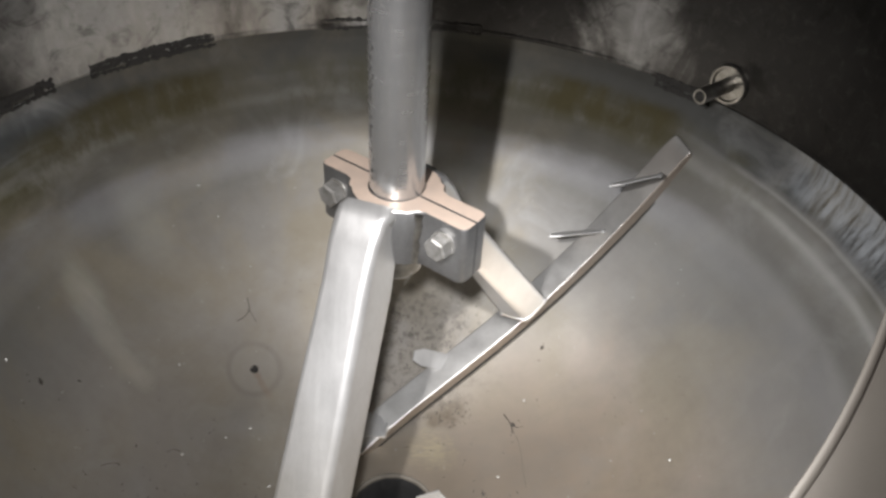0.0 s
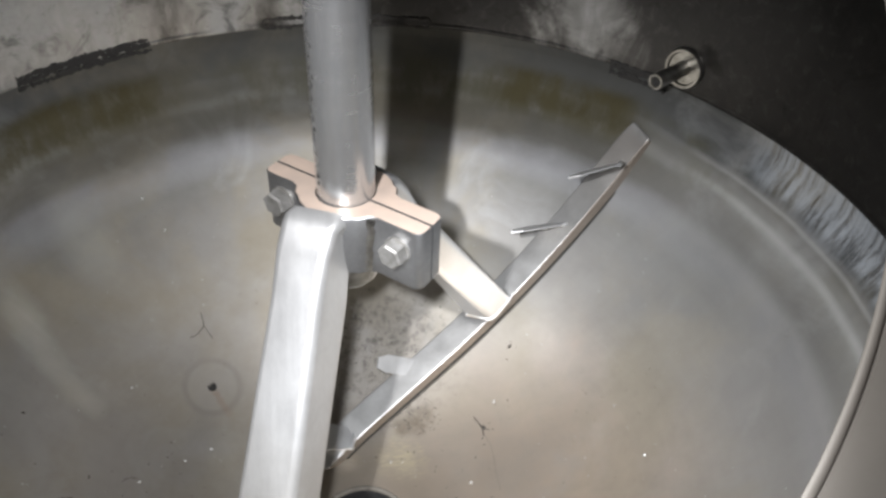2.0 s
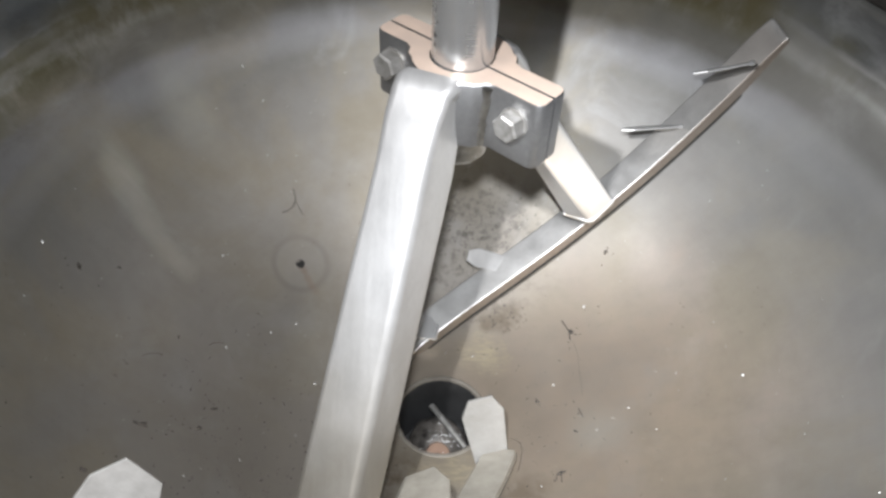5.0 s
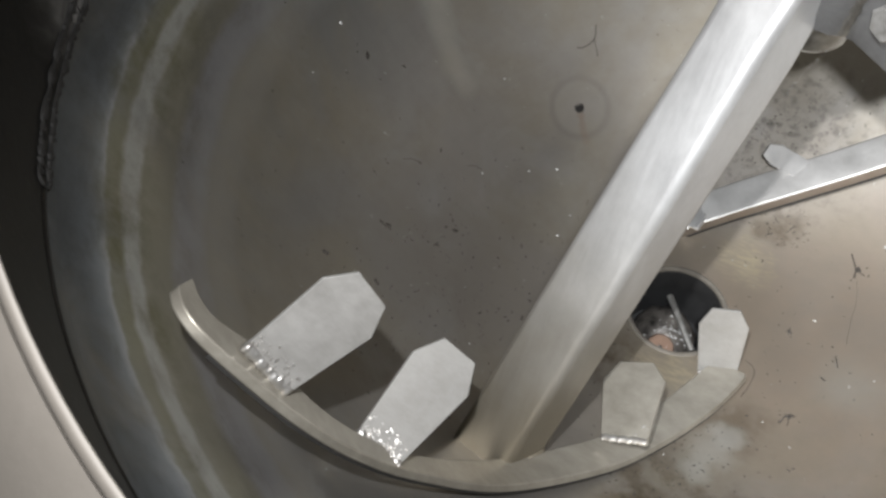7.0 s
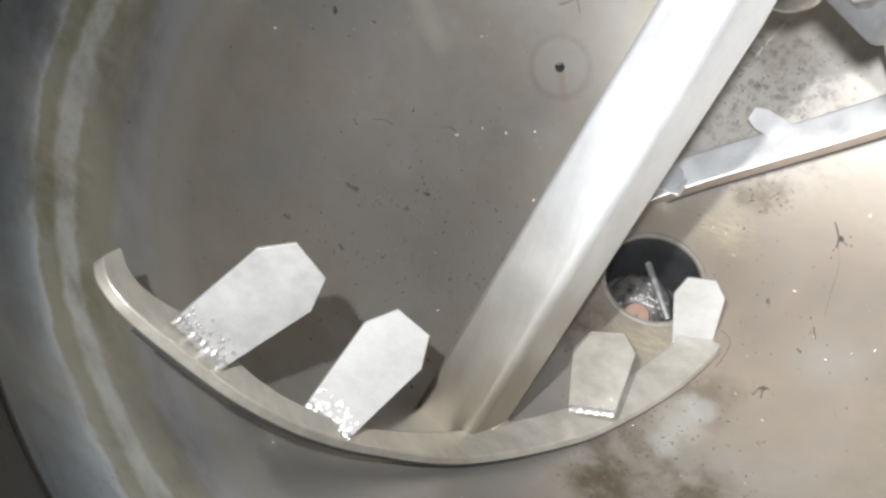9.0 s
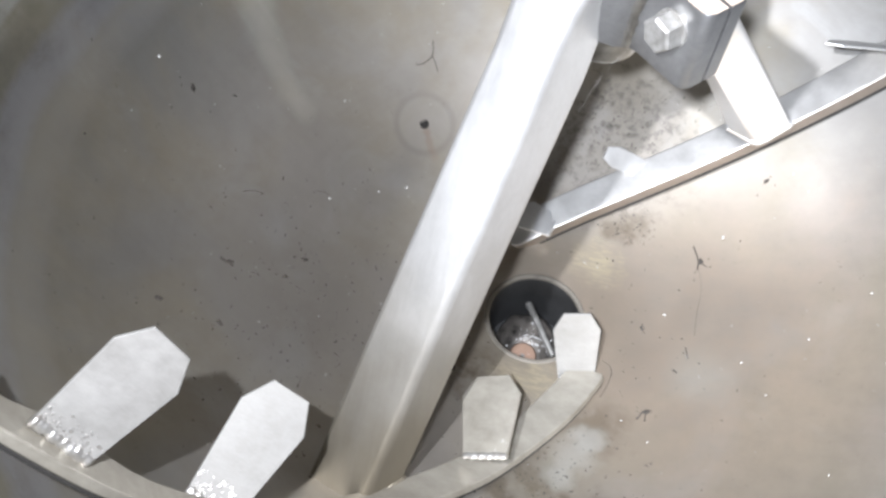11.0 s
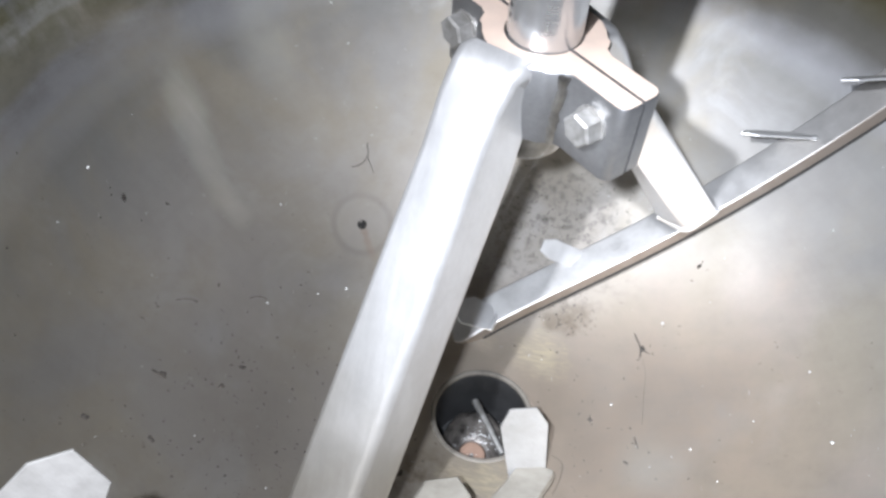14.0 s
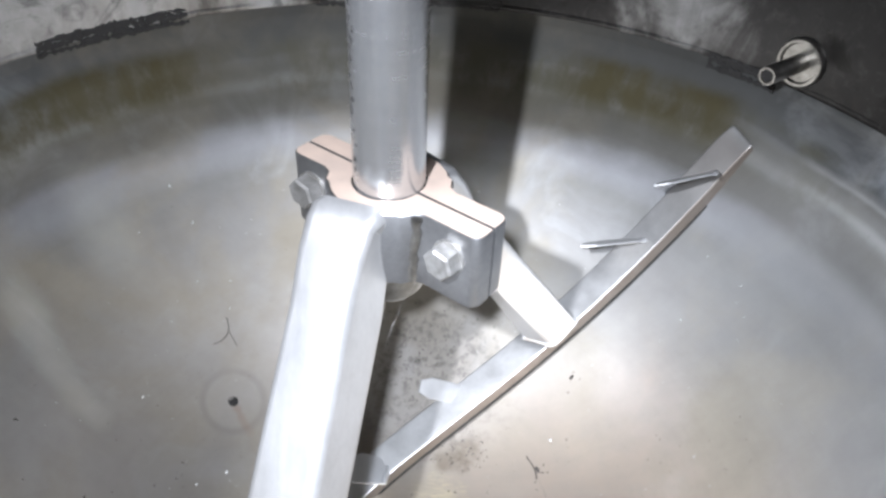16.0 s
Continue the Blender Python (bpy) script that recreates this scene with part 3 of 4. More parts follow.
lathe(bm, [(R_DRAIN - 0.0025, 0.0002), (R_DRAIN - 0.0015, 0.0032), (R_DRAIN + 0.001, 0.0040), (R_DRAIN + 0.003, 0.0036), (R_DRAIN + 0.004, 0.0026)], 96)
part("rim", bm, M_RIM, drain, "worn brassy steel rim")

# ---- agitator ----
agitator = tagged(new("agitator"), "stainless agitator with clamped hub, two arms and paddle blades", "agitator")
bm = bmesh.new()
lathe(bm, [(0.0, 0.462), (0.025, 0.462), (0.025, 1.3), (0.0, 1.3)], 64)
part("shaft", bm, M_SHAFT, agitator, "polished vertical steel shaft")
# the shaft's lower end, in darker steel
bm = bmesh.new()
lathe(bm, [(0.0, 0.426), (0.020, 0.426), (0.0253, 0.432), (0.0253, 0.461), (0.0, 0.461)], 48)
part("shaft_end", bm, M_PIPE, agitator, "darker steel lower end of the shaft")

E_AZ = -35.4


def clamp_half(turn, label):
    """Half of the split clamp: a boss round the shaft with two ears, split face at local y = 0, front towards -y."""
    bm = bmesh.new()
    pts = []
    rb, th = 0.042, 0.017
    ear, ear_l = (0.0885, 0.0785) if turn == 0 else (0.0785, 0.0885)
    for i in range(19):
        a = radians(180 + 180 * i / 18)
        pts.append((0.0255 * math.cos(a), -0.0012 + 0.0255 * math.sin(a)))
    outl = [(ear, -0.0012)] + [(ear - 0.007 + 0.007 * math.cos(q), -th + 0.007 - 0.007 * math.sin(q)) for q in (math.pi / 2 * k / 5 for k in range(6))] + [(0.046, -th), (0.039, -0.020), (0.034, -0.028)]
    for i in range(9):
        a = radians(-45 - 90 * i / 8)
        outl.append((rb * math.cos(a), rb * math.sin(a)))
    outl += [(-0.034, -0.028), (-0.039, -0.020), (-0.046, -th)] + [(-ear_l + 0.007 - 0.007 * math.sin(q), -th + 0.007 - 0.007 * math.cos(q)) for q in (math.pi / 2 * k / 5 for k in range(6))] + [(-ear_l, -0.0012)]
    loop = outl + pts
    m = spin(E_AZ + turn)
    zs = [(0.462, 0.0015), (0.4635, 0), (0.5195, 0), (0.521, 0.0012)]
    rings = []
    for z, ins in zs:
        ring = []
        for x, y in loop:
            rr = math.hypot(x, y)
            f = 1 - ins / rr if rr > 0.03 else 1
            ring.append(bm.verts.new(m @ Vector((x * f, y * f if abs(y) > 0.002 else y, z))))
        rings.append(ring)
    n = len(loop)
    for a, b in zip(rings, rings[1:]):
        for i in range(n):
            bm.faces.new((a[i], a[(i + 1) % n], b[(i + 1) % n], b[i]))
    caps = [bm.faces.new(rings[0]), bm.faces.new(rings[-1])]
    bmesh.ops.triangulate(bm, faces=caps)
    return part("clamp_half", bm, M_CLAMP, agitator, label)


clamp_half(0, "split clamp half with a salmon residue film on top")
clamp_half(180, "split clamp half with a salmon residue film on top")


def bolt(x):
    bm = bmesh.new()
    m = spin(E_AZ) @ pose(x, -0.017, 0.498, 90, 12, 0)
    hexa = [(0.0118 * math.cos(radians(60 * i)), 0.0118 * math.sin(radians(60 * i))) for i in range(6)]

    def ring(z, f):
        return [m @ Vector((px * f, py * f, z)) for px, py in hexa]
    sweep(bm, [ring(0.001, 1), ring(0.0128, 1), ring(0.0142, 0.86)])
    ob = part("bolt", bm, M_BOLT, agitator, "hexagon head bolt", smooth=20)
    bm = bmesh.new()
    lathe(bm, [(0.0, 0.0), (0.0125, 0.0), (0.0125, 0.002), (0.0, 0.002)], 32)
    bmesh.ops.transform(bm, matrix=m, verts=bm.verts)
    part("washer", bm, M_BOLT, ob)


bolt(0.066), bolt(-0.058)

# run of weld where the arm meets the clamp's front
bm = bmesh.new()
rng, secs = random.Random(8), []
for i in range(15):
    c = spin(E_AZ) @ Vector((0.041 - 0.004 * i / 14 + rng.uniform(-0.001, 0.001), -0.0195, 0.519 - 0.054 * i / 14))
    rr = 0.0030 + rng.uniform(0, 0.0016)
    secs.append([c + Vector((math.cos(q), math.sin(q), 0.2 * math.sin(q))) * rr for q in (2 * math.pi * k / 8 for k in range(8))])
sweep(bm, secs)
part("weld_bead", bm, M_PIPE, agitator, "shiny lumpy weld run", smooth=85)


def arm(path, widths, end_side, roll, mat, label, depth=0.036):
    """Hollow section, flush with the clamp's top, bent down; its end is cut along the blade."""
    bm = bmesh.new()
    path = [Vector(p) for p in path]
    run = path[-1] - path[2]
    run.z = 0
    run.normalize()
    side = Vector((-run.y, run.x, 0))
    secs = []
    last = len(path) - 1
    for i, (p, w) in enumerate(zip(path, widths)):
        a = (path[min(i + 1, last)] - path[max(i - 1, 0)]).normalized()
        up = side.cross(a).normalized()
        if up.z < 0:
            up = -up
        sd = side
        if i == last:
            sd = Vector(end_side).normalized()
        tw = radians((0, 0, 4, 8, roll, roll)[i])
        pts = [(x * math.cos(tw) - y * math.sin(tw), x * math.sin(tw) + y * math.cos(tw)) for x, y in round_rect(w, depth, min(0.0075, depth * 0.3))]
        secs.append([p + sd * x + up * (y - depth / 2) for x, y in pts])
    sweep(bm, secs)
    ob = part("arm", bm, mat, agitator, label)
    # weld bead round the foot
    bm = bmesh.new()
    loop, rng = secs[-1] + secs[-1][:1], random.Random(3)
    axis = (path[-1] - path[-2]).normalized()
    mid = sum(secs[-1], Vector()) / len(secs[-1])
    beads = []
    for k in range(len(loop)):
        out = (loop[k] - mid).normalized()
        rr = 0.0026 + rng.uniform(0, 0.0010)
        c = loop[k] - axis * 0.003
        beads.append([c + (out * math.cos(q) + axis * math.sin(q)) * rr for q in (2 * math.pi * i / 8 for i in range(8))])
    sweep(bm, beads)
    part("weld_bead", bm, mat, ob, smooth=85)


arm(((-0.0205, -0.0305, 0.5222), (-0.0250, -0.0380, 0.5218), (-0.0285, -0.0465, 0.516), (-0.033, -0.059, 0.497), (-0.0376, -0.0777, 0.462), (-0.1076, -0.2977, 0.095)),
    (0.052, 0.052, 0.0495, 0.0490, 0.0500, 0.0757), (1.0, 0.36, 0.18), 13.4, M_ARM, "brushed steel arm with tan residue towards its foot", 0.050)
arm(((0.012, 0.017, 0.5205), (0.0225, 0.032, 0.5195), (0.030, 0.044, 0.514), (0.038, 0.058, 0.496), (0.050, 0.080, 0.462), (0.1775, 0.2395, 0.180)),
    (0.046, 0.046, 0.046, 0.046, 0.047, 0.050), (-0.82, -0.02, -0.15), 20, M_ARM_FAR, "bright brushed steel arm")

# near blade: a flat bar bent up along the dish, its inner and outer edge from the tip down to the drain
STATIONS = [((-0.2714, -0.3611, 0.4097), (-0.2665, -0.3748, 0.4249)),
            ((-0.2576, -0.3703, 0.4082), (-0.2541, -0.3838, 0.4252)),
            ((-0.2445, -0.3735, 0.3974), (-0.2368, -0.3899, 0.4152)),
            ((-0.2210, -0.3692, 0.3627), (-0.2092, -0.3919, 0.3862)),
            ((-0.1873, -0.3731, 0.3252), (-0.1804, -0.3902, 0.3448)),
            ((-0.1622, -0.3645, 0.2756), (-0.1529, -0.3800, 0.2908)),
            ((-0.1353, -0.3433, 0.2114), (-0.1242, -0.3579, 0.2234)),
            ((-0.0901, -0.2894, 0.1190), (-0.0713, -0.3115, 0.1330)),
            ((-0.0346, -0.2220, 0.0644), (-0.0035, -0.2367, 0.0706)),
            ((0.0040, -0.1684, 0.0381), (0.0342, -0.1821, 0.0442)),
            ((0.0331, -0.1042, 0.0210), (0.0732, -0.1094, 0.0257)),
            ((0.0572, -0.0473, 0.0149), (0.0949, -0.0497, 0.0199))]


def curve_at(curve, u):
    pts = curve
    while len(pts) > 1:
        pts = [a.lerp(b, u) for a, b in zip(pts, pts[1:])]
    return pts[0]


CURVE_FAR = [Vector(p) for p in ((0.376, 0.319, 0.378), (0.381, 0.320, 0.420), (0.221, 0.294, 0.051), (0.051, 0.164, 0.087), (-0.054, 0.077, 0.007))]
ACROSS_FAR = Vector((-0.5, 0.85, 0.30)).normalized()


def glide(rows, u):
    """A smooth way through the rows (Catmull-Rom), u from 0 to 1."""
    k = min(len(rows) - 2, int(u * (len(rows) - 1)))
    f = u * (len(rows) - 1) - k
    p0, p1, p2, p3 = (rows[max(0, min(len(rows) - 1, k + d))] for d in (-1, 0, 1, 2))
    return 0.5 * (2 * p1 + (p2 - p0) * f + (2 * p0 - 5 * p1 + 4 * p2 - p3) * f * f + (3 * p1 - p0 - 3 * p2 + p3) * f ** 3)


def bar(secs, mat):
    bm = bmesh.new()
    sweep(bm, secs)
    return part("blade", bm, mat, agitator, "curved flat steel scraper blade", smooth=50)


def gap_shade(ob, rows):
    """A thin black strip that puts in the shade of the gap under a blade's outer edge."""
    bm = bmesh.new()
    sweep(bm, [[c + across * x + n * y for x, y in ((-0.004, 0.0), (0.0056, 0.0), (0.0061, -0.0012), (0.0056, -0.0030), (-0.004, -0.0030))] for c, across, n in rows])
    part("gap_shade_strip", bm, M_BURN_SHADE, ob, "thin black strip for the shade under the blade edge")


def near_blade(thick):
    """Flat bar between two edges, with a blunt tip and a rounded low end."""
    inner, outer = [Vector(a) for a, _ in STATIONS], [Vector(b) for _, b in STATIONS]
    secs, rows, n_sec = [], [], 96
    for i in range(n_sec + 1):
        u = i / n_sec
        a, b = glide(inner, u), glide(outer, u)
        t = glide(inner, min(1, u + 0.01)) + glide(outer, min(1, u + 0.01)) - glide(inner, max(0, u - 0.01)) - glide(outer, max(0, u - 0.01))
        across = b - a
        w = across.length
        across.normalize()
        n = across.cross(t).normalized()
        if n.z < 0:
            n = -n
        ends = min(i, (n_sec - i) * 1.0)
        w2 = w * (0.86, 0.97, 1.0)[min(2, int(ends))]
        mid = (a + b) / 2
        secs.append([mid + across * (x + (0.0022 if x > 0 and y < 0 else 0)) + n * (y - thick / 2) for x, y in round_rect(w2, thick, 0.0014, 2)])
        rows.append((mid + across * (w2 / 2 - 0.004) - n * thick, across, n))
    ob = bar(secs, M_BLADE)
    gap_shade(ob, rows[20:])
    return ob


def far_blade(curve, across, width, thick, mat, taper, skew):
    """A flat bar bent along the dish, with a rounded tip at its upper end."""
    secs, rows = [], []
    steps_ = [0.03, 0.036, 0.046, 0.06, 0.08] + [0.10 + 0.90 * i / 56 for i in range(57)]
    for i, u in enumerate(steps_):
        p = curve_at(curve, u)
        t = (curve_at(curve, min(u + 0.01, 1)) - curve_at(curve, max(u - 0.01, 0))).normalized()
        k = max(0.0, 1 - u / 0.16)
        n = across.cross(t).normalized()
        if n.z < 0:
            n = -n
        w = width * (1 - taper * k) * (0.52, 0.78, 0.92, 0.985, 1.0)[min(i, 4)] * (0.7 if i == len(steps_) - 1 else 1.0)
        off = (width * (1 - taper * k) - w) * 0.5
        secs.append([p + across * (off + w / 2 + x + skew * (y - thick / 2)) + n * (y - thick / 2) for x, y in round_rect(w, thick, 0.0012, 2)])
        rows.append((p + across * (off + 0.0045 - skew * thick) - n * thick, -across, n))
    ob = bar(secs, mat)
    gap_shade(ob, rows)
    return ob


# foot corner, foot edge, height vector, flare of the shoulders
PADDLES_A = [
    ((-0.2215, -0.3732, 0.3941), (0.0271, -0.0049, -0.0335), (0.0319, 0.0673, 0.0152), 1.23),
    ((-0.1718, -0.3552, 0.2639), (0.0357, -0.0028, -0.0186), (0.0186, 0.0847, 0.0176), 1.37),
    ((-0.0172, -0.1994, 0.0628), (0.0407, 0.0078, 0.0235), (-0.0184, 0.0753, 0.0008), 1.39),
    ((0.0458, -0.0622, 0.0092), (0.0378, 0.0132, 0.0033), (-0.0197, 0.0372, 0.0648), 1.28),
]
PADDLES_B = [
    ((0.320, 0.269, 0.372), (0.011, 0.032, -0.018), (-0.064, -0.020, -0.006), 1.25),
    ((0.267, 0.287, 0.264), (0.0095, 0.033, -0.020), (-0.074, -0.030, 0.010), 1.3),
    ((0.065, 0.190, 0.072), (0.003, 0.0175, 0.0140), (-0.050, -0.006, 0.018), 1.15),
    ((-0.022, 0.098, 0.030), (0.005, 0.030, 0.005), (-0.042, -0.002, 0.010), 1.3),
]


def paddle(holder, foot, along, up, flare, thick, mat, spatter):
    """A plate with cut corners, welded on by its foot edge."""
    f, a, u = Vector(foot), Vector(along), Vector(up)
    z = a.cross(u).normalized()
    outline = [(0, -0.09), (1, -0.09), (0.5 + 0.5 * flare, 0.74), (0.5 + 0.28 * flare, 1), (0.5 - 0.28 * flare, 1), (0.5 - 0.5 * flare, 0.74)]
    pts = [f + a * x + u * y for x, y in outline]
    mid = sum(pts, Vector()) / 6
    bm = bmesh.new()
    h, e = thick / 2, 0.0007
    rings = [[p + (mid - p).normalized() * i + z * k for p in pts] for k, i in ((-h, e), (e - h, 0), (h - e, 0), (h, e))]
    sweep(bm, rings)
    ob = part("paddle", bm, mat, holder, "cut-corner steel paddle", smooth=20)
    # splashed weld along the foot: a lumpy bead and spatter up both faces
    bm = bmesh.new()
    rng = random.Random(int(1000 * abs(f.x + 3 * f.y)))
    secs = []
    for i in range(33):
        c = f + a * (i / 32) - u * (0.075 + rng.uniform(-0.012, 0.012))
        rr = 0.0027 + rng.uniform(0, 0.0016 if spatter > 50 else 0.0003)
        secs.append([c + (z * math.cos(q) + u.normalized() * math.sin(q) * 1.3) * rr for q in (2 * math.pi * k / 8 for k in range(8))])
    sweep(bm, secs)
    for k in range(spatter):
        c = f + a * rng.uniform(0.02, 0.98) + u * (0.19 * rng.random() ** 1.7 - 0.07)
        side = 1 if k % 2 else -1
        size = rng.uniform(0.0005, 0.0021) * rng.uniform(0.5, 1.0)
        ring = [bm.verts.new(c + z * side * h + (a.normalized() * math.cos(q) + u.normalized() * math.sin(q)) * size * rng.uniform(0.6, 1.2)) for q in (1.257 * i for i in range(5))]
        top = bm.verts.new(c + z * side * (h + size * 0.3) + a.normalized() * size * rng.uniform(-0.5, 0.5))
        for i in range(5):
            bm.faces.new((ring[i], ring[(i + 1) % 5], top))
    part("weld_bead", bm, M_WELD if mat is not M_ARM_FAR else mat, ob, "bright splashed weld" if spatter > 50 else "", smooth=85)


# far paddles take the paler arm steel, painting in the light they reflect
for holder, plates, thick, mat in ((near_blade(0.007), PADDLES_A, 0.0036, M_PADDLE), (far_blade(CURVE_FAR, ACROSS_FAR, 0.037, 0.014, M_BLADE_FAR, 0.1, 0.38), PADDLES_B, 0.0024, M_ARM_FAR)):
    for k, p in enumerate(plates):
        # third near paddle: duller tan steel puts the shade of its facing into the colour
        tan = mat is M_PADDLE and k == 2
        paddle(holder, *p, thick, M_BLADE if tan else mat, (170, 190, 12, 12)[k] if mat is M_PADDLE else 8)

# baked-on specks down one flank of the shaft
bm = bmesh.new()
rng = random.Random(5)
for k in range(150):
    z, a, size = 0.53 + 0.47 * rng.random() ** 0.8, radians(rng.gauss(211, 3.0)), rng.uniform(0.0006, 0.0019)
    c = Vector((math.cos(a), math.sin(a), 0))
    side, mid = Vector((-c.y, c.x, 0)), c * 0.0249 + Vector((0, 0, z))
    ring = [bm.verts.new(mid + side * size * math.cos(q) * rng.uniform(0.6, 1.1) + Vector((0, 0, size * 1.6 * math.sin(q)))) for q in (1.257 * i for i in range(5))]
    top = bm.verts.new(mid + c * size * 0.5)
    for i in range(5):
        bm.faces.new((ring[i], ring[(i + 1) % 5], top))
tagged(part("baked_specks", bm, M_BURN_SHADE, agitator, "black baked-on specks on the shaft", smooth=0), kind="stuff")

# ---- temperature pipe on the wall ----
sensor = tagged(new("pipe_stub"), "short steel pipe stub with a round flange on the wall", "pipe")
m = spin(39.3) @ pose(R_TANK, 0, 0.478, 0, -90, 0)
bm = bmesh.new()
lathe(bm, [(0.0068, -0.01), (0.0068, 0.061), (0.0075, 0.062), (0.0090, 0.062), (0.0095, 0.0612), (0.0095, -0.01)], 32)
bmesh.ops.transform(bm, matrix=m, verts=bm.verts)
part("tube", bm, M_PIPE, sensor)
# a black disc near the mouth puts in the shade inside the tube
bm = bmesh.new()
lathe(bm, [(0.0, 0.0585), (0.0069, 0.0590), (0.0069, 0.055), (0.0, 0.055)], 24)
bmesh.ops.transform(bm, matrix=m, verts=bm.verts)
part("tube_shade", bm, M_BURN_SHADE, sensor, "black disc for the shade inside the tube")
bm = bmesh.new()
lathe(bm, [(0.0095, 0.0), (0.0095, 0.003), (0.020, 0.003), (0.0215, 0.0065), (0.0245, 0.0065), (0.026, 0.004), (0.026, -0.003)], 40)
bmesh.ops.transform(bm, matrix=m, verts=bm.verts)
part("flange", bm, M_PIPE, sensor)

# ---- weld seam and burnt stitch welds on the wall ----
bm = bmesh.new()
bead = [(R_TANK - 0.0002 - 0.0005 * math.sin(math.pi * i / 6), 0.4475 + 0.007 * i / 6) for i in range(7)]
lathe(bm, bead, 192)
part("weld_seam", bm, M_WALL, wall, "ground circumferential weld seam")


def bead_on_wall(bm, pts, rad, rng, wob=0.5, proud=0.7):
    """A lumpy bead along (azimuth in degrees, z) points on the wall."""
    secs = []
    for az, z in pts:
        a = radians(az)
        c = Vector(((R_TANK - 0.0006) * math.cos(a), (R_TANK - 0.0006) * math.sin(a), z))
        inward, up = Vector((-math.cos(a), -math.sin(a), 0)), Vector((0, 0, 1))
        rr = rad * (1 + wob * (rng.random() - 0.5))
        secs.append([c + (inward * math.cos(q) * proud + up * math.sin(q)) * rr for q in (2 * math.pi * k / 7 for k in range(7))])
    sweep(bm, secs)


def stitch(az0, az1, z, seed, filled, eyes=False):
    """Two ragged scorched lines, with lumps between them or round eyes at the ends."""
    rng = random.Random(seed)
    bm = bmesh.new()
    n = max(12, int(abs(az1 - az0) * 3))
    half = 0.0058 if not filled else 0.0070
    for sgn in (1, -1):
        ph = rng.uniform(0, 6)
        pts = [(az0 + (az1 - az0) * (i + rng.uniform(-0.3, 0.3)) / n, z + sgn * half * (0.85 + 0.1 * math.sin(i * 0.3 + ph) + 0.3 * rng.random())) for i in range(n + 1)]
        bead_on_wall(bm, pts, 0.0024, rng, 1.2)
    if eyes:
        for az in (az0, az1):
            pts = [(az + math.degrees(half * 1.4 * math.cos(q) / R_TANK), z + half * 1.3 * math.sin(q)) for q in (2 * math.pi * k / 14 for k in range(15))]
            bead_on_wall(bm, pts, 0.0017, rng, 0.8)
    if filled:
        for lane in (0.45,):
            pts = [(az0 + (az1 - az0) * i / n, z + lane * half * math.sin(math.pi * (i + 2) / (n + 4)) ** 0.4 + rng.uniform(-0.0024, 0.0024)) for i in range(n + 1)]
            bead_on_wall(bm, pts, 0.0034, rng, 1.3, 0.22)
        i = 0
        while i < n:
            run = rng.randint(3, 9)
            zz = z + rng.uniform(-0.004, 0.004)
            pts = [(az0 + (az1 - az0) * min(n, i + k) / n, zz + rng.uniform(-0.0015, 0.0015)) for k in range(run + 1)]
            bead_on_wall(bm, pts, rng.uniform(0.0022, 0.0044), rng, 0.9)
            i += run - 1
    part("burnt_weld", bm, M_BURN_SHADE, wall, "blackened stitch weld")


stitch(80.6, 105.0, 0.4535, 1, False, True)
stitch(122.8, 142.0, 0.4500, 2, True)
stitch(147.5, 162.0, 0.4520, 3, True)
stitch(50.6, 41.5, 0.4440, 4, True)
stitch(-135.8, -153.5, 0.4510, 5, False, True)

# ---- small bore in the floor ----
bore = tagged(new("weep_hole"), "small dark bored hole in the tank floor", "hole")
nrm = Vector((0.33, -0.27, 1)).normalized()
# uncut floor: a black disc puts in the shade inside the hole
bm = bmesh.new()
lathe(bm, [(0.0, 0.0006), (0.0042, 0.0006), (0.0048, 0.0012), (0.0060, 0.0009), (0.0064, -0.002)], 24)
bmesh.ops.transform(bm, matrix=Matrix.Translation((-0.209, 0.172, dish(math.hypot(0.209, 0.172)))) @ nrm.to_track_quat("Z", "Y").to_matrix().to_4x4(), verts=bm.verts)
part("bore_rim", bm, M_BURN_SHADE, bore)

# ---- valve inside the drain ----
valve = tagged(new("drain_valve"), "dirty steel drain valve with a lever pin inside the outlet", "valve")
bm = bmesh.new()
m = pose(-0.004, -0.010, -0.046, 14, -10, 25)
lathe(bm, [(0.0, 0.004), (0.012, 0.006), (0.024, 0.002), (0.033, -0.006), (0.037, -0.014), (0.034, -0.030), (0.0, -0.030)], 40)
for v in bm.verts:
    v.co += v.co.normalized() * 0.004 * (noise.noise(v.co * 70) + 0.3)
bmesh.ops.transform(bm, matrix=m, verts=bm.verts)
part("valve_body", bm, M_GREASE, valve, "dark greasy valve body")
bm = bmesh.new()
a, c = Vector((-0.0145, 0.027, -0.018)), Vector((0.034, -0.026, -0.026))
lathe(bm, [(0.0, 0.0), (0.0034, 0.0), (0.0042, 0.001), (0.0042, (c - a).length), (0.0, (c - a).length)], 20)
bmesh.ops.transform(bm, matrix=Matrix.Translation(a) @ (c - a).to_track_quat("Z", "Y").to_matrix().to_4x4(), verts=bm.verts)
part("pin", bm, M_BOLT, valve, "grey steel pin")
bm = bmesh.new()
lathe(bm, [(0.003, 0.0), (0.003, 0.003), (0.015, 0.004), (0.016, 0.0), (0.003, 0.0)], 36)
bmesh.ops.transform(bm, matrix=pose(0.000, -0.034, -0.036, 32, 0, 0), verts=bm.verts)
part("collar", bm, M_COPPER, valve, "rusty copper-coloured collar")


# pale flecks of residue on the valve body
bm = bmesh.new()
rng = random.Random(23)
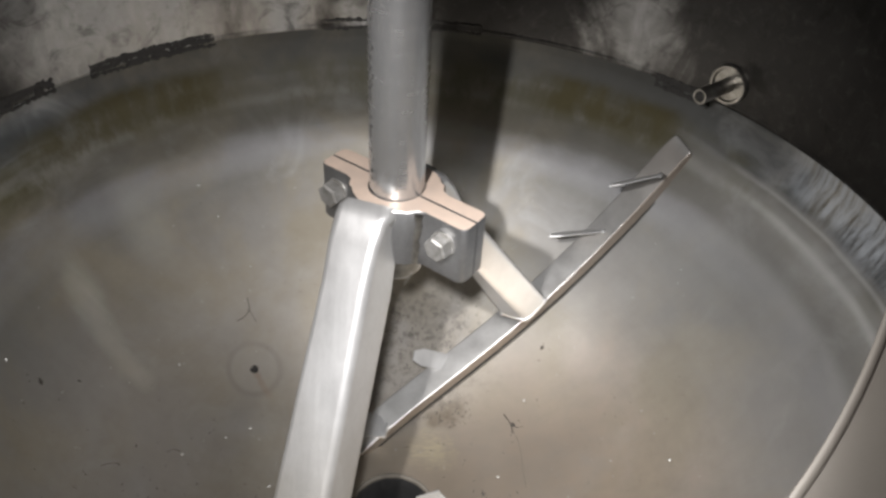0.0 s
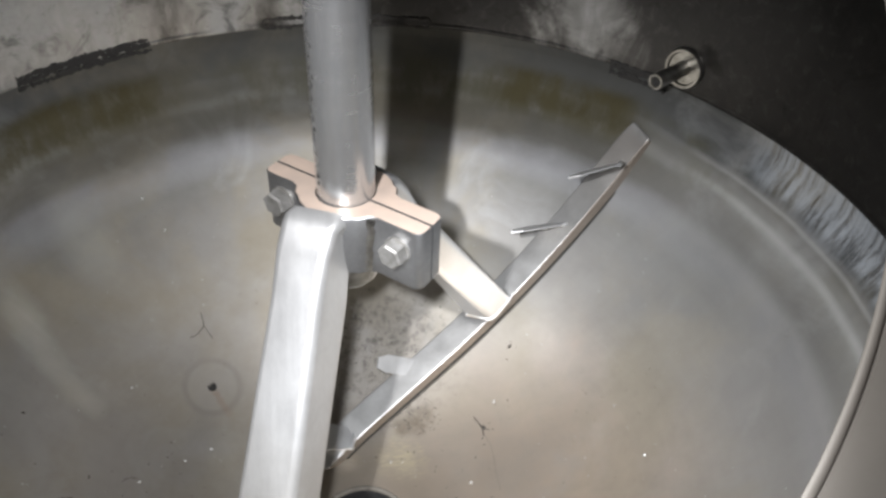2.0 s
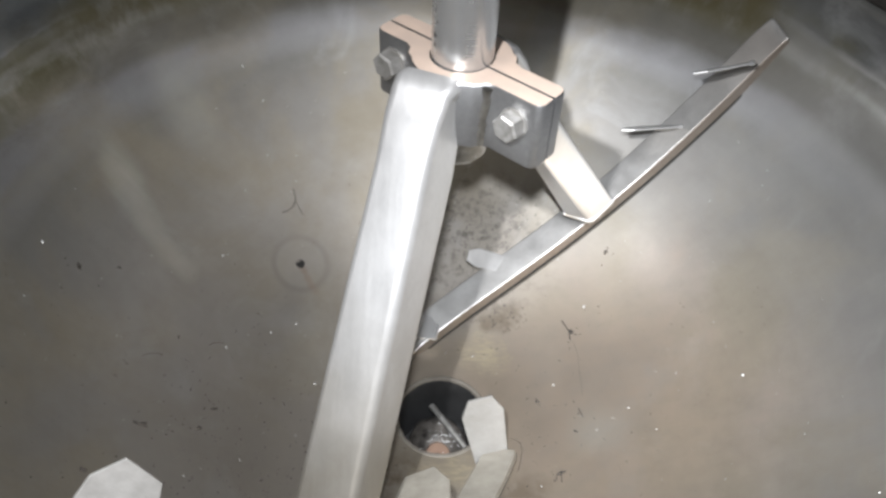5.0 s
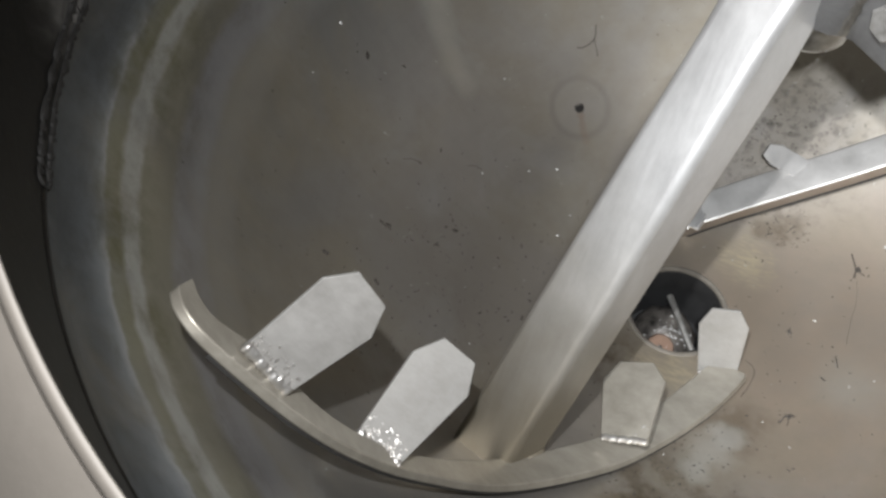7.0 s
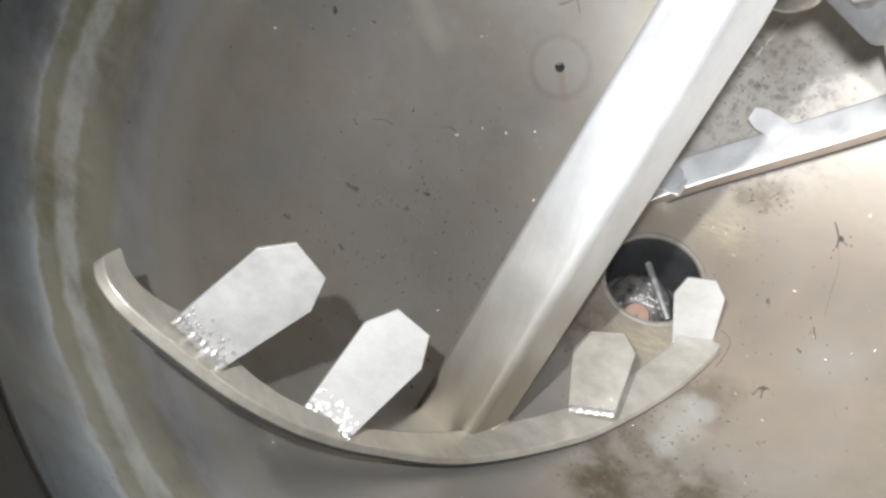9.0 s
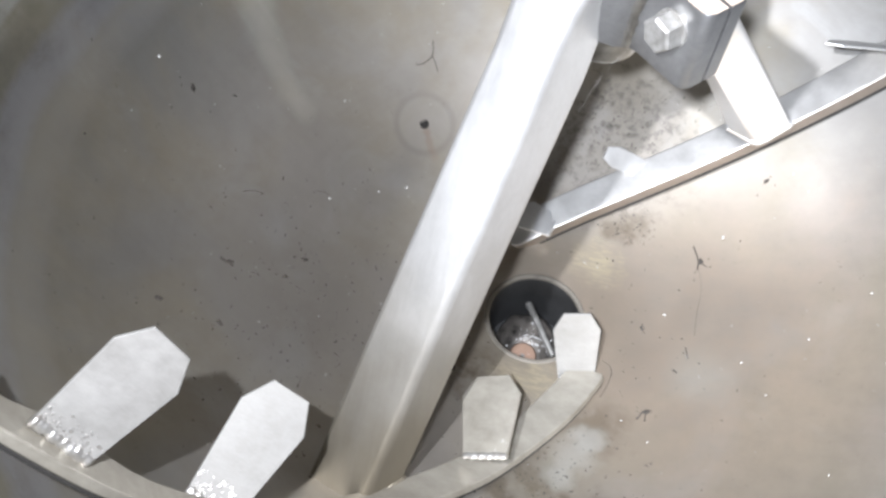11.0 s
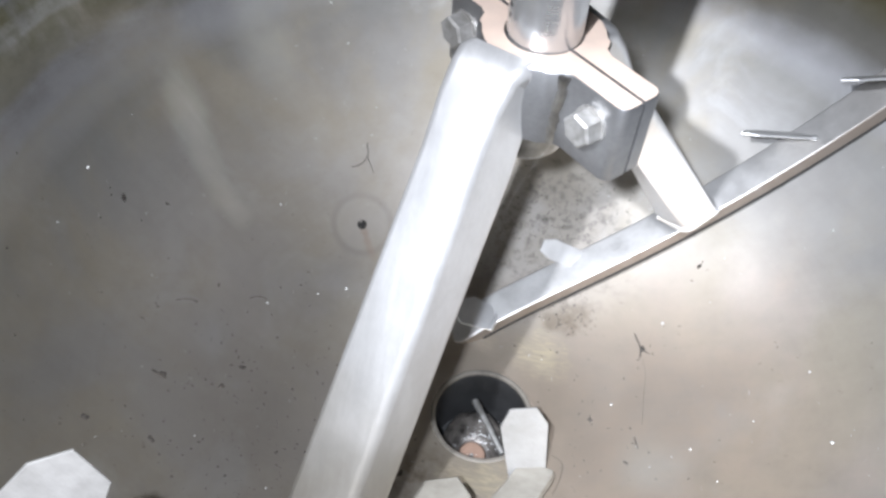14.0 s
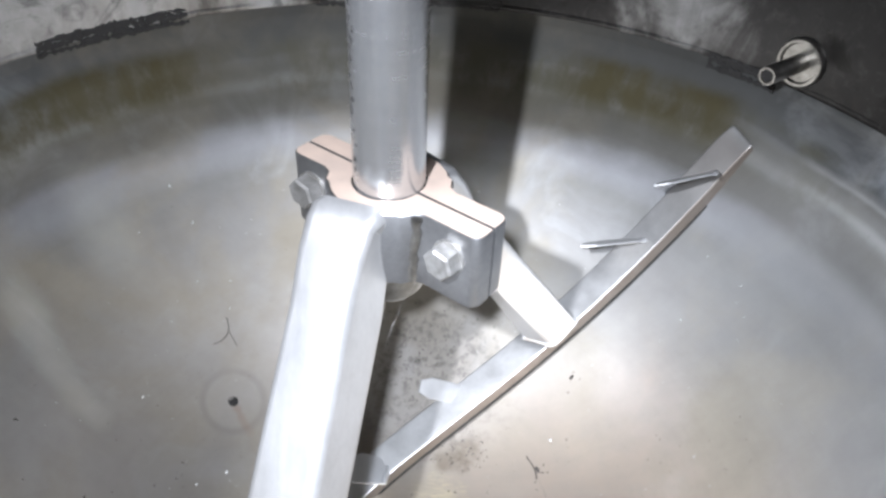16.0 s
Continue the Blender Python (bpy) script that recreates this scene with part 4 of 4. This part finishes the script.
for k in range(46):
    c = Vector((rng.gauss(0.004, 0.010), rng.gauss(-0.012, 0.011), -0.034 + rng.uniform(0, 0.004)))
    size = rng.uniform(0.0006, 0.0020)
    ring = [bm.verts.new(c + Vector((math.cos(q), math.sin(q) * 0.7, 0.25 * math.sin(2 * q))) * size * rng.uniform(0.5, 1.2)) for q in (1.257 * i for i in range(5))]
    top = bm.verts.new(c + Vector((0, 0, size * 0.6)))
    for i in range(5):
        bm.faces.new((ring[i], ring[(i + 1) % 5], top))
tagged(part("flecks", bm, M_FLAKE, valve, "pale flecks of residue", smooth=0), kind="stuff")


# ---- loose dirt ----
def on_floor(x, y):
    r = math.hypot(x, y)
    d = 1.592 * r + 12 * r ** 3
    return Vector((x, y, dish(r))), Vector((-x / r * d, -y / r * d, 1)).normalized()


def crumb(bm, x, y, size, rng, long=1.0):
    """An irregular crumb lying on the floor."""
    p, n = on_floor(x, y)
    t = n.orthogonal().normalized()
    t.rotate(Matrix.Rotation(rng.uniform(0, 6.28), 3, n))
    q = n.cross(t)
    base = []
    for i in range(5):
        a = 2 * math.pi * i / 5 + rng.uniform(-0.4, 0.4)
        k = size * rng.uniform(0.55, 1.1)
        base.append(bm.verts.new(p + t * math.cos(a) * k * long + q * math.sin(a) * k + n * size * 0.05))
    top = bm.verts.new(p + n * size * rng.uniform(0.4, 0.8) + t * size * 0.2)
    for i in range(5):
        bm.faces.new((base[i], base[(i + 1) % 5], top))


def scatter(name, mat, spots, label, seed):
    rng = random.Random(seed)
    bm = bmesh.new()
    for x, y, size, long in spots(rng):
        r = math.hypot(x, y)
        if R_DRAIN + 0.008 < r < 0.50:
            crumb(bm, x, y, size, rng, long)
    tagged(part(name, bm, mat, smooth=0), label, "dirt", kind="stuff")


DARK_BITS = ((-0.259, -0.063), (-0.265, -0.096), (-0.309, -0.120), (-0.281, -0.189), (-0.322, -0.206), (0.162, 0.124), (-0.407, 0.012), (0.120, 0.026), (0.204, 0.221), (0.146, -0.078), (-0.065, -0.10))
PALE_BITS = ((-0.269, 0.023), (-0.227, 0.067), (-0.200, 0.091), (-0.297, 0.134), (-0.432, 0.008), (-0.162, 0.016), (-0.275, 0.317), (-0.30, 0.33), (0.178, 0.156), (0.339, 0.007), (0.14, 0.05))


def dark_spots(rng):
    for x, y in DARK_BITS:
        yield x, y, 0.0034, 1.6
        for _ in range(3):
            yield x + rng.gauss(0, 0.008), y + rng.gauss(0, 0.008), 0.0011, 1.3
    for _ in range(420):
        yield rng.gauss(-0.19, 0.09), rng.gauss(-0.13, 0.09), rng.uniform(0.0004, 0.0016) * rng.uniform(0.5, 1.0), rng.uniform(1, 2.5)
    for _ in range(220):
        yield rng.gauss(0.06, 0.05), rng.gauss(-0.19, 0.06), rng.uniform(0.0004, 0.0013), rng.uniform(1, 2.5)
    for _ in range(60):
        yield rng.gauss(0.12, 0.05), rng.gauss(0.0, 0.09), rng.uniform(0.0004, 0.0011), rng.uniform(1, 2.5)


def pale_spots(rng):
    for x, y in PALE_BITS:
        yield x, y, 0.0020, 1.3
    for _ in range(280):
        a, r = rng.uniform(0, 6.28), 0.44 * math.sqrt(rng.random())
        yield r * math.cos(a), r * math.sin(a), rng.uniform(0.0004, 0.0011), 1.2


def grit_spots(rng):
    for _ in range(330):
        yield rng.gauss(0.02, 0.042), rng.gauss(0.255, 0.034), rng.uniform(0.0003, 0.0014) * rng.uniform(0.4, 1.0), rng.uniform(1, 2)
    for _ in range(70):
        yield rng.gauss(0.07, 0.018), rng.gauss(0.150, 0.014), rng.uniform(0.0004, 0.0012), 1.5


scatter("dark_debris", M_GRIT, dark_spots, "scattered dark crumbs of residue on the tank floor", 11)
scatter("pale_debris", M_FLAKE, pale_spots, "scattered bright flakes on the tank floor", 12)
scatter("grit", M_GRIT, grit_spots, "patch of burnt grit on the floor under the hub", 13)


def strand(name, pts, rad, mat, label):
    """A thin hair or fibre through a few points."""
    cu = bpy.data.curves.new(name, "CURVE")
    cu.dimensions, cu.bevel_depth, cu.bevel_resolution, cu.resolution_u = "3D", rad, 1, 6
    sp = cu.splines.new("BEZIER")
    sp.bezier_points.add(len(pts) - 1)
    for bp_, p in zip(sp.bezier_points, pts):
        bp_.co = p
        bp_.handle_left_type = bp_.handle_right_type = "AUTO"
    cu.materials.append(mat)
    tagged(new(name, cu), label, "fibre")


def floor_points(*xy):
    return [on_floor(x, y)[0] + Vector((0, 0, 0.0006)) for x, y in xy]


strand("fibre", floor_points((-0.230, 0.254), (-0.226, 0.242), (-0.233, 0.228), (-0.240, 0.222)), 0.0005, M_GRIT, "dark hair-like fibre on the floor")
strand("fibre", floor_points((-0.226, 0.242), (-0.219, 0.236), (-0.214, 0.231)), 0.0004, M_GRIT, "dark hair-like fibre on the floor")
for pts, rad in ((((0.150, 0.141), (0.160, 0.122), (0.161, 0.112)), 0.0008), (((0.161, 0.122), (0.170, 0.118)), 0.0006), (((0.161, 0.118), (0.170, 0.093), (0.173, 0.058), (0.176, 0.030)), 0.00012),
                 (((0.139, -0.089), (0.146, -0.075), (0.152, -0.075)), 0.0007), (((0.146, -0.076), (0.147, -0.089)), 0.0006), (((-0.317, -0.124), (-0.305, -0.123)), 0.0013),
                 (((-0.337, -0.040), (-0.331, -0.031), (-0.324, -0.026)), 0.0003), (((-0.286, 0.016), (-0.279, 0.024), (-0.272, 0.026)), 0.0003), (((0.170, 0.013), (0.175, 0.0)), 0.0006), (((0.163, -0.018), (0.168, -0.021)), 0.0009),
                 (((0.088, -0.027), (0.099, -0.033), (0.101, -0.055), (0.097, -0.073)), 0.0003)):
    strand("fibre", floor_points(*pts), rad, M_GRIT, "dark hair-like fibre on the floor")
strand("cobweb_thread", [Vector(p) for p in ((0.030, -0.020, 0.463), (0.018, -0.038, 0.454), (0.009, -0.052, 0.440), (0.002, -0.066, 0.420))], 0.00003, M_FLAKE, "pale cobweb thread hanging from the clamp to the arm")
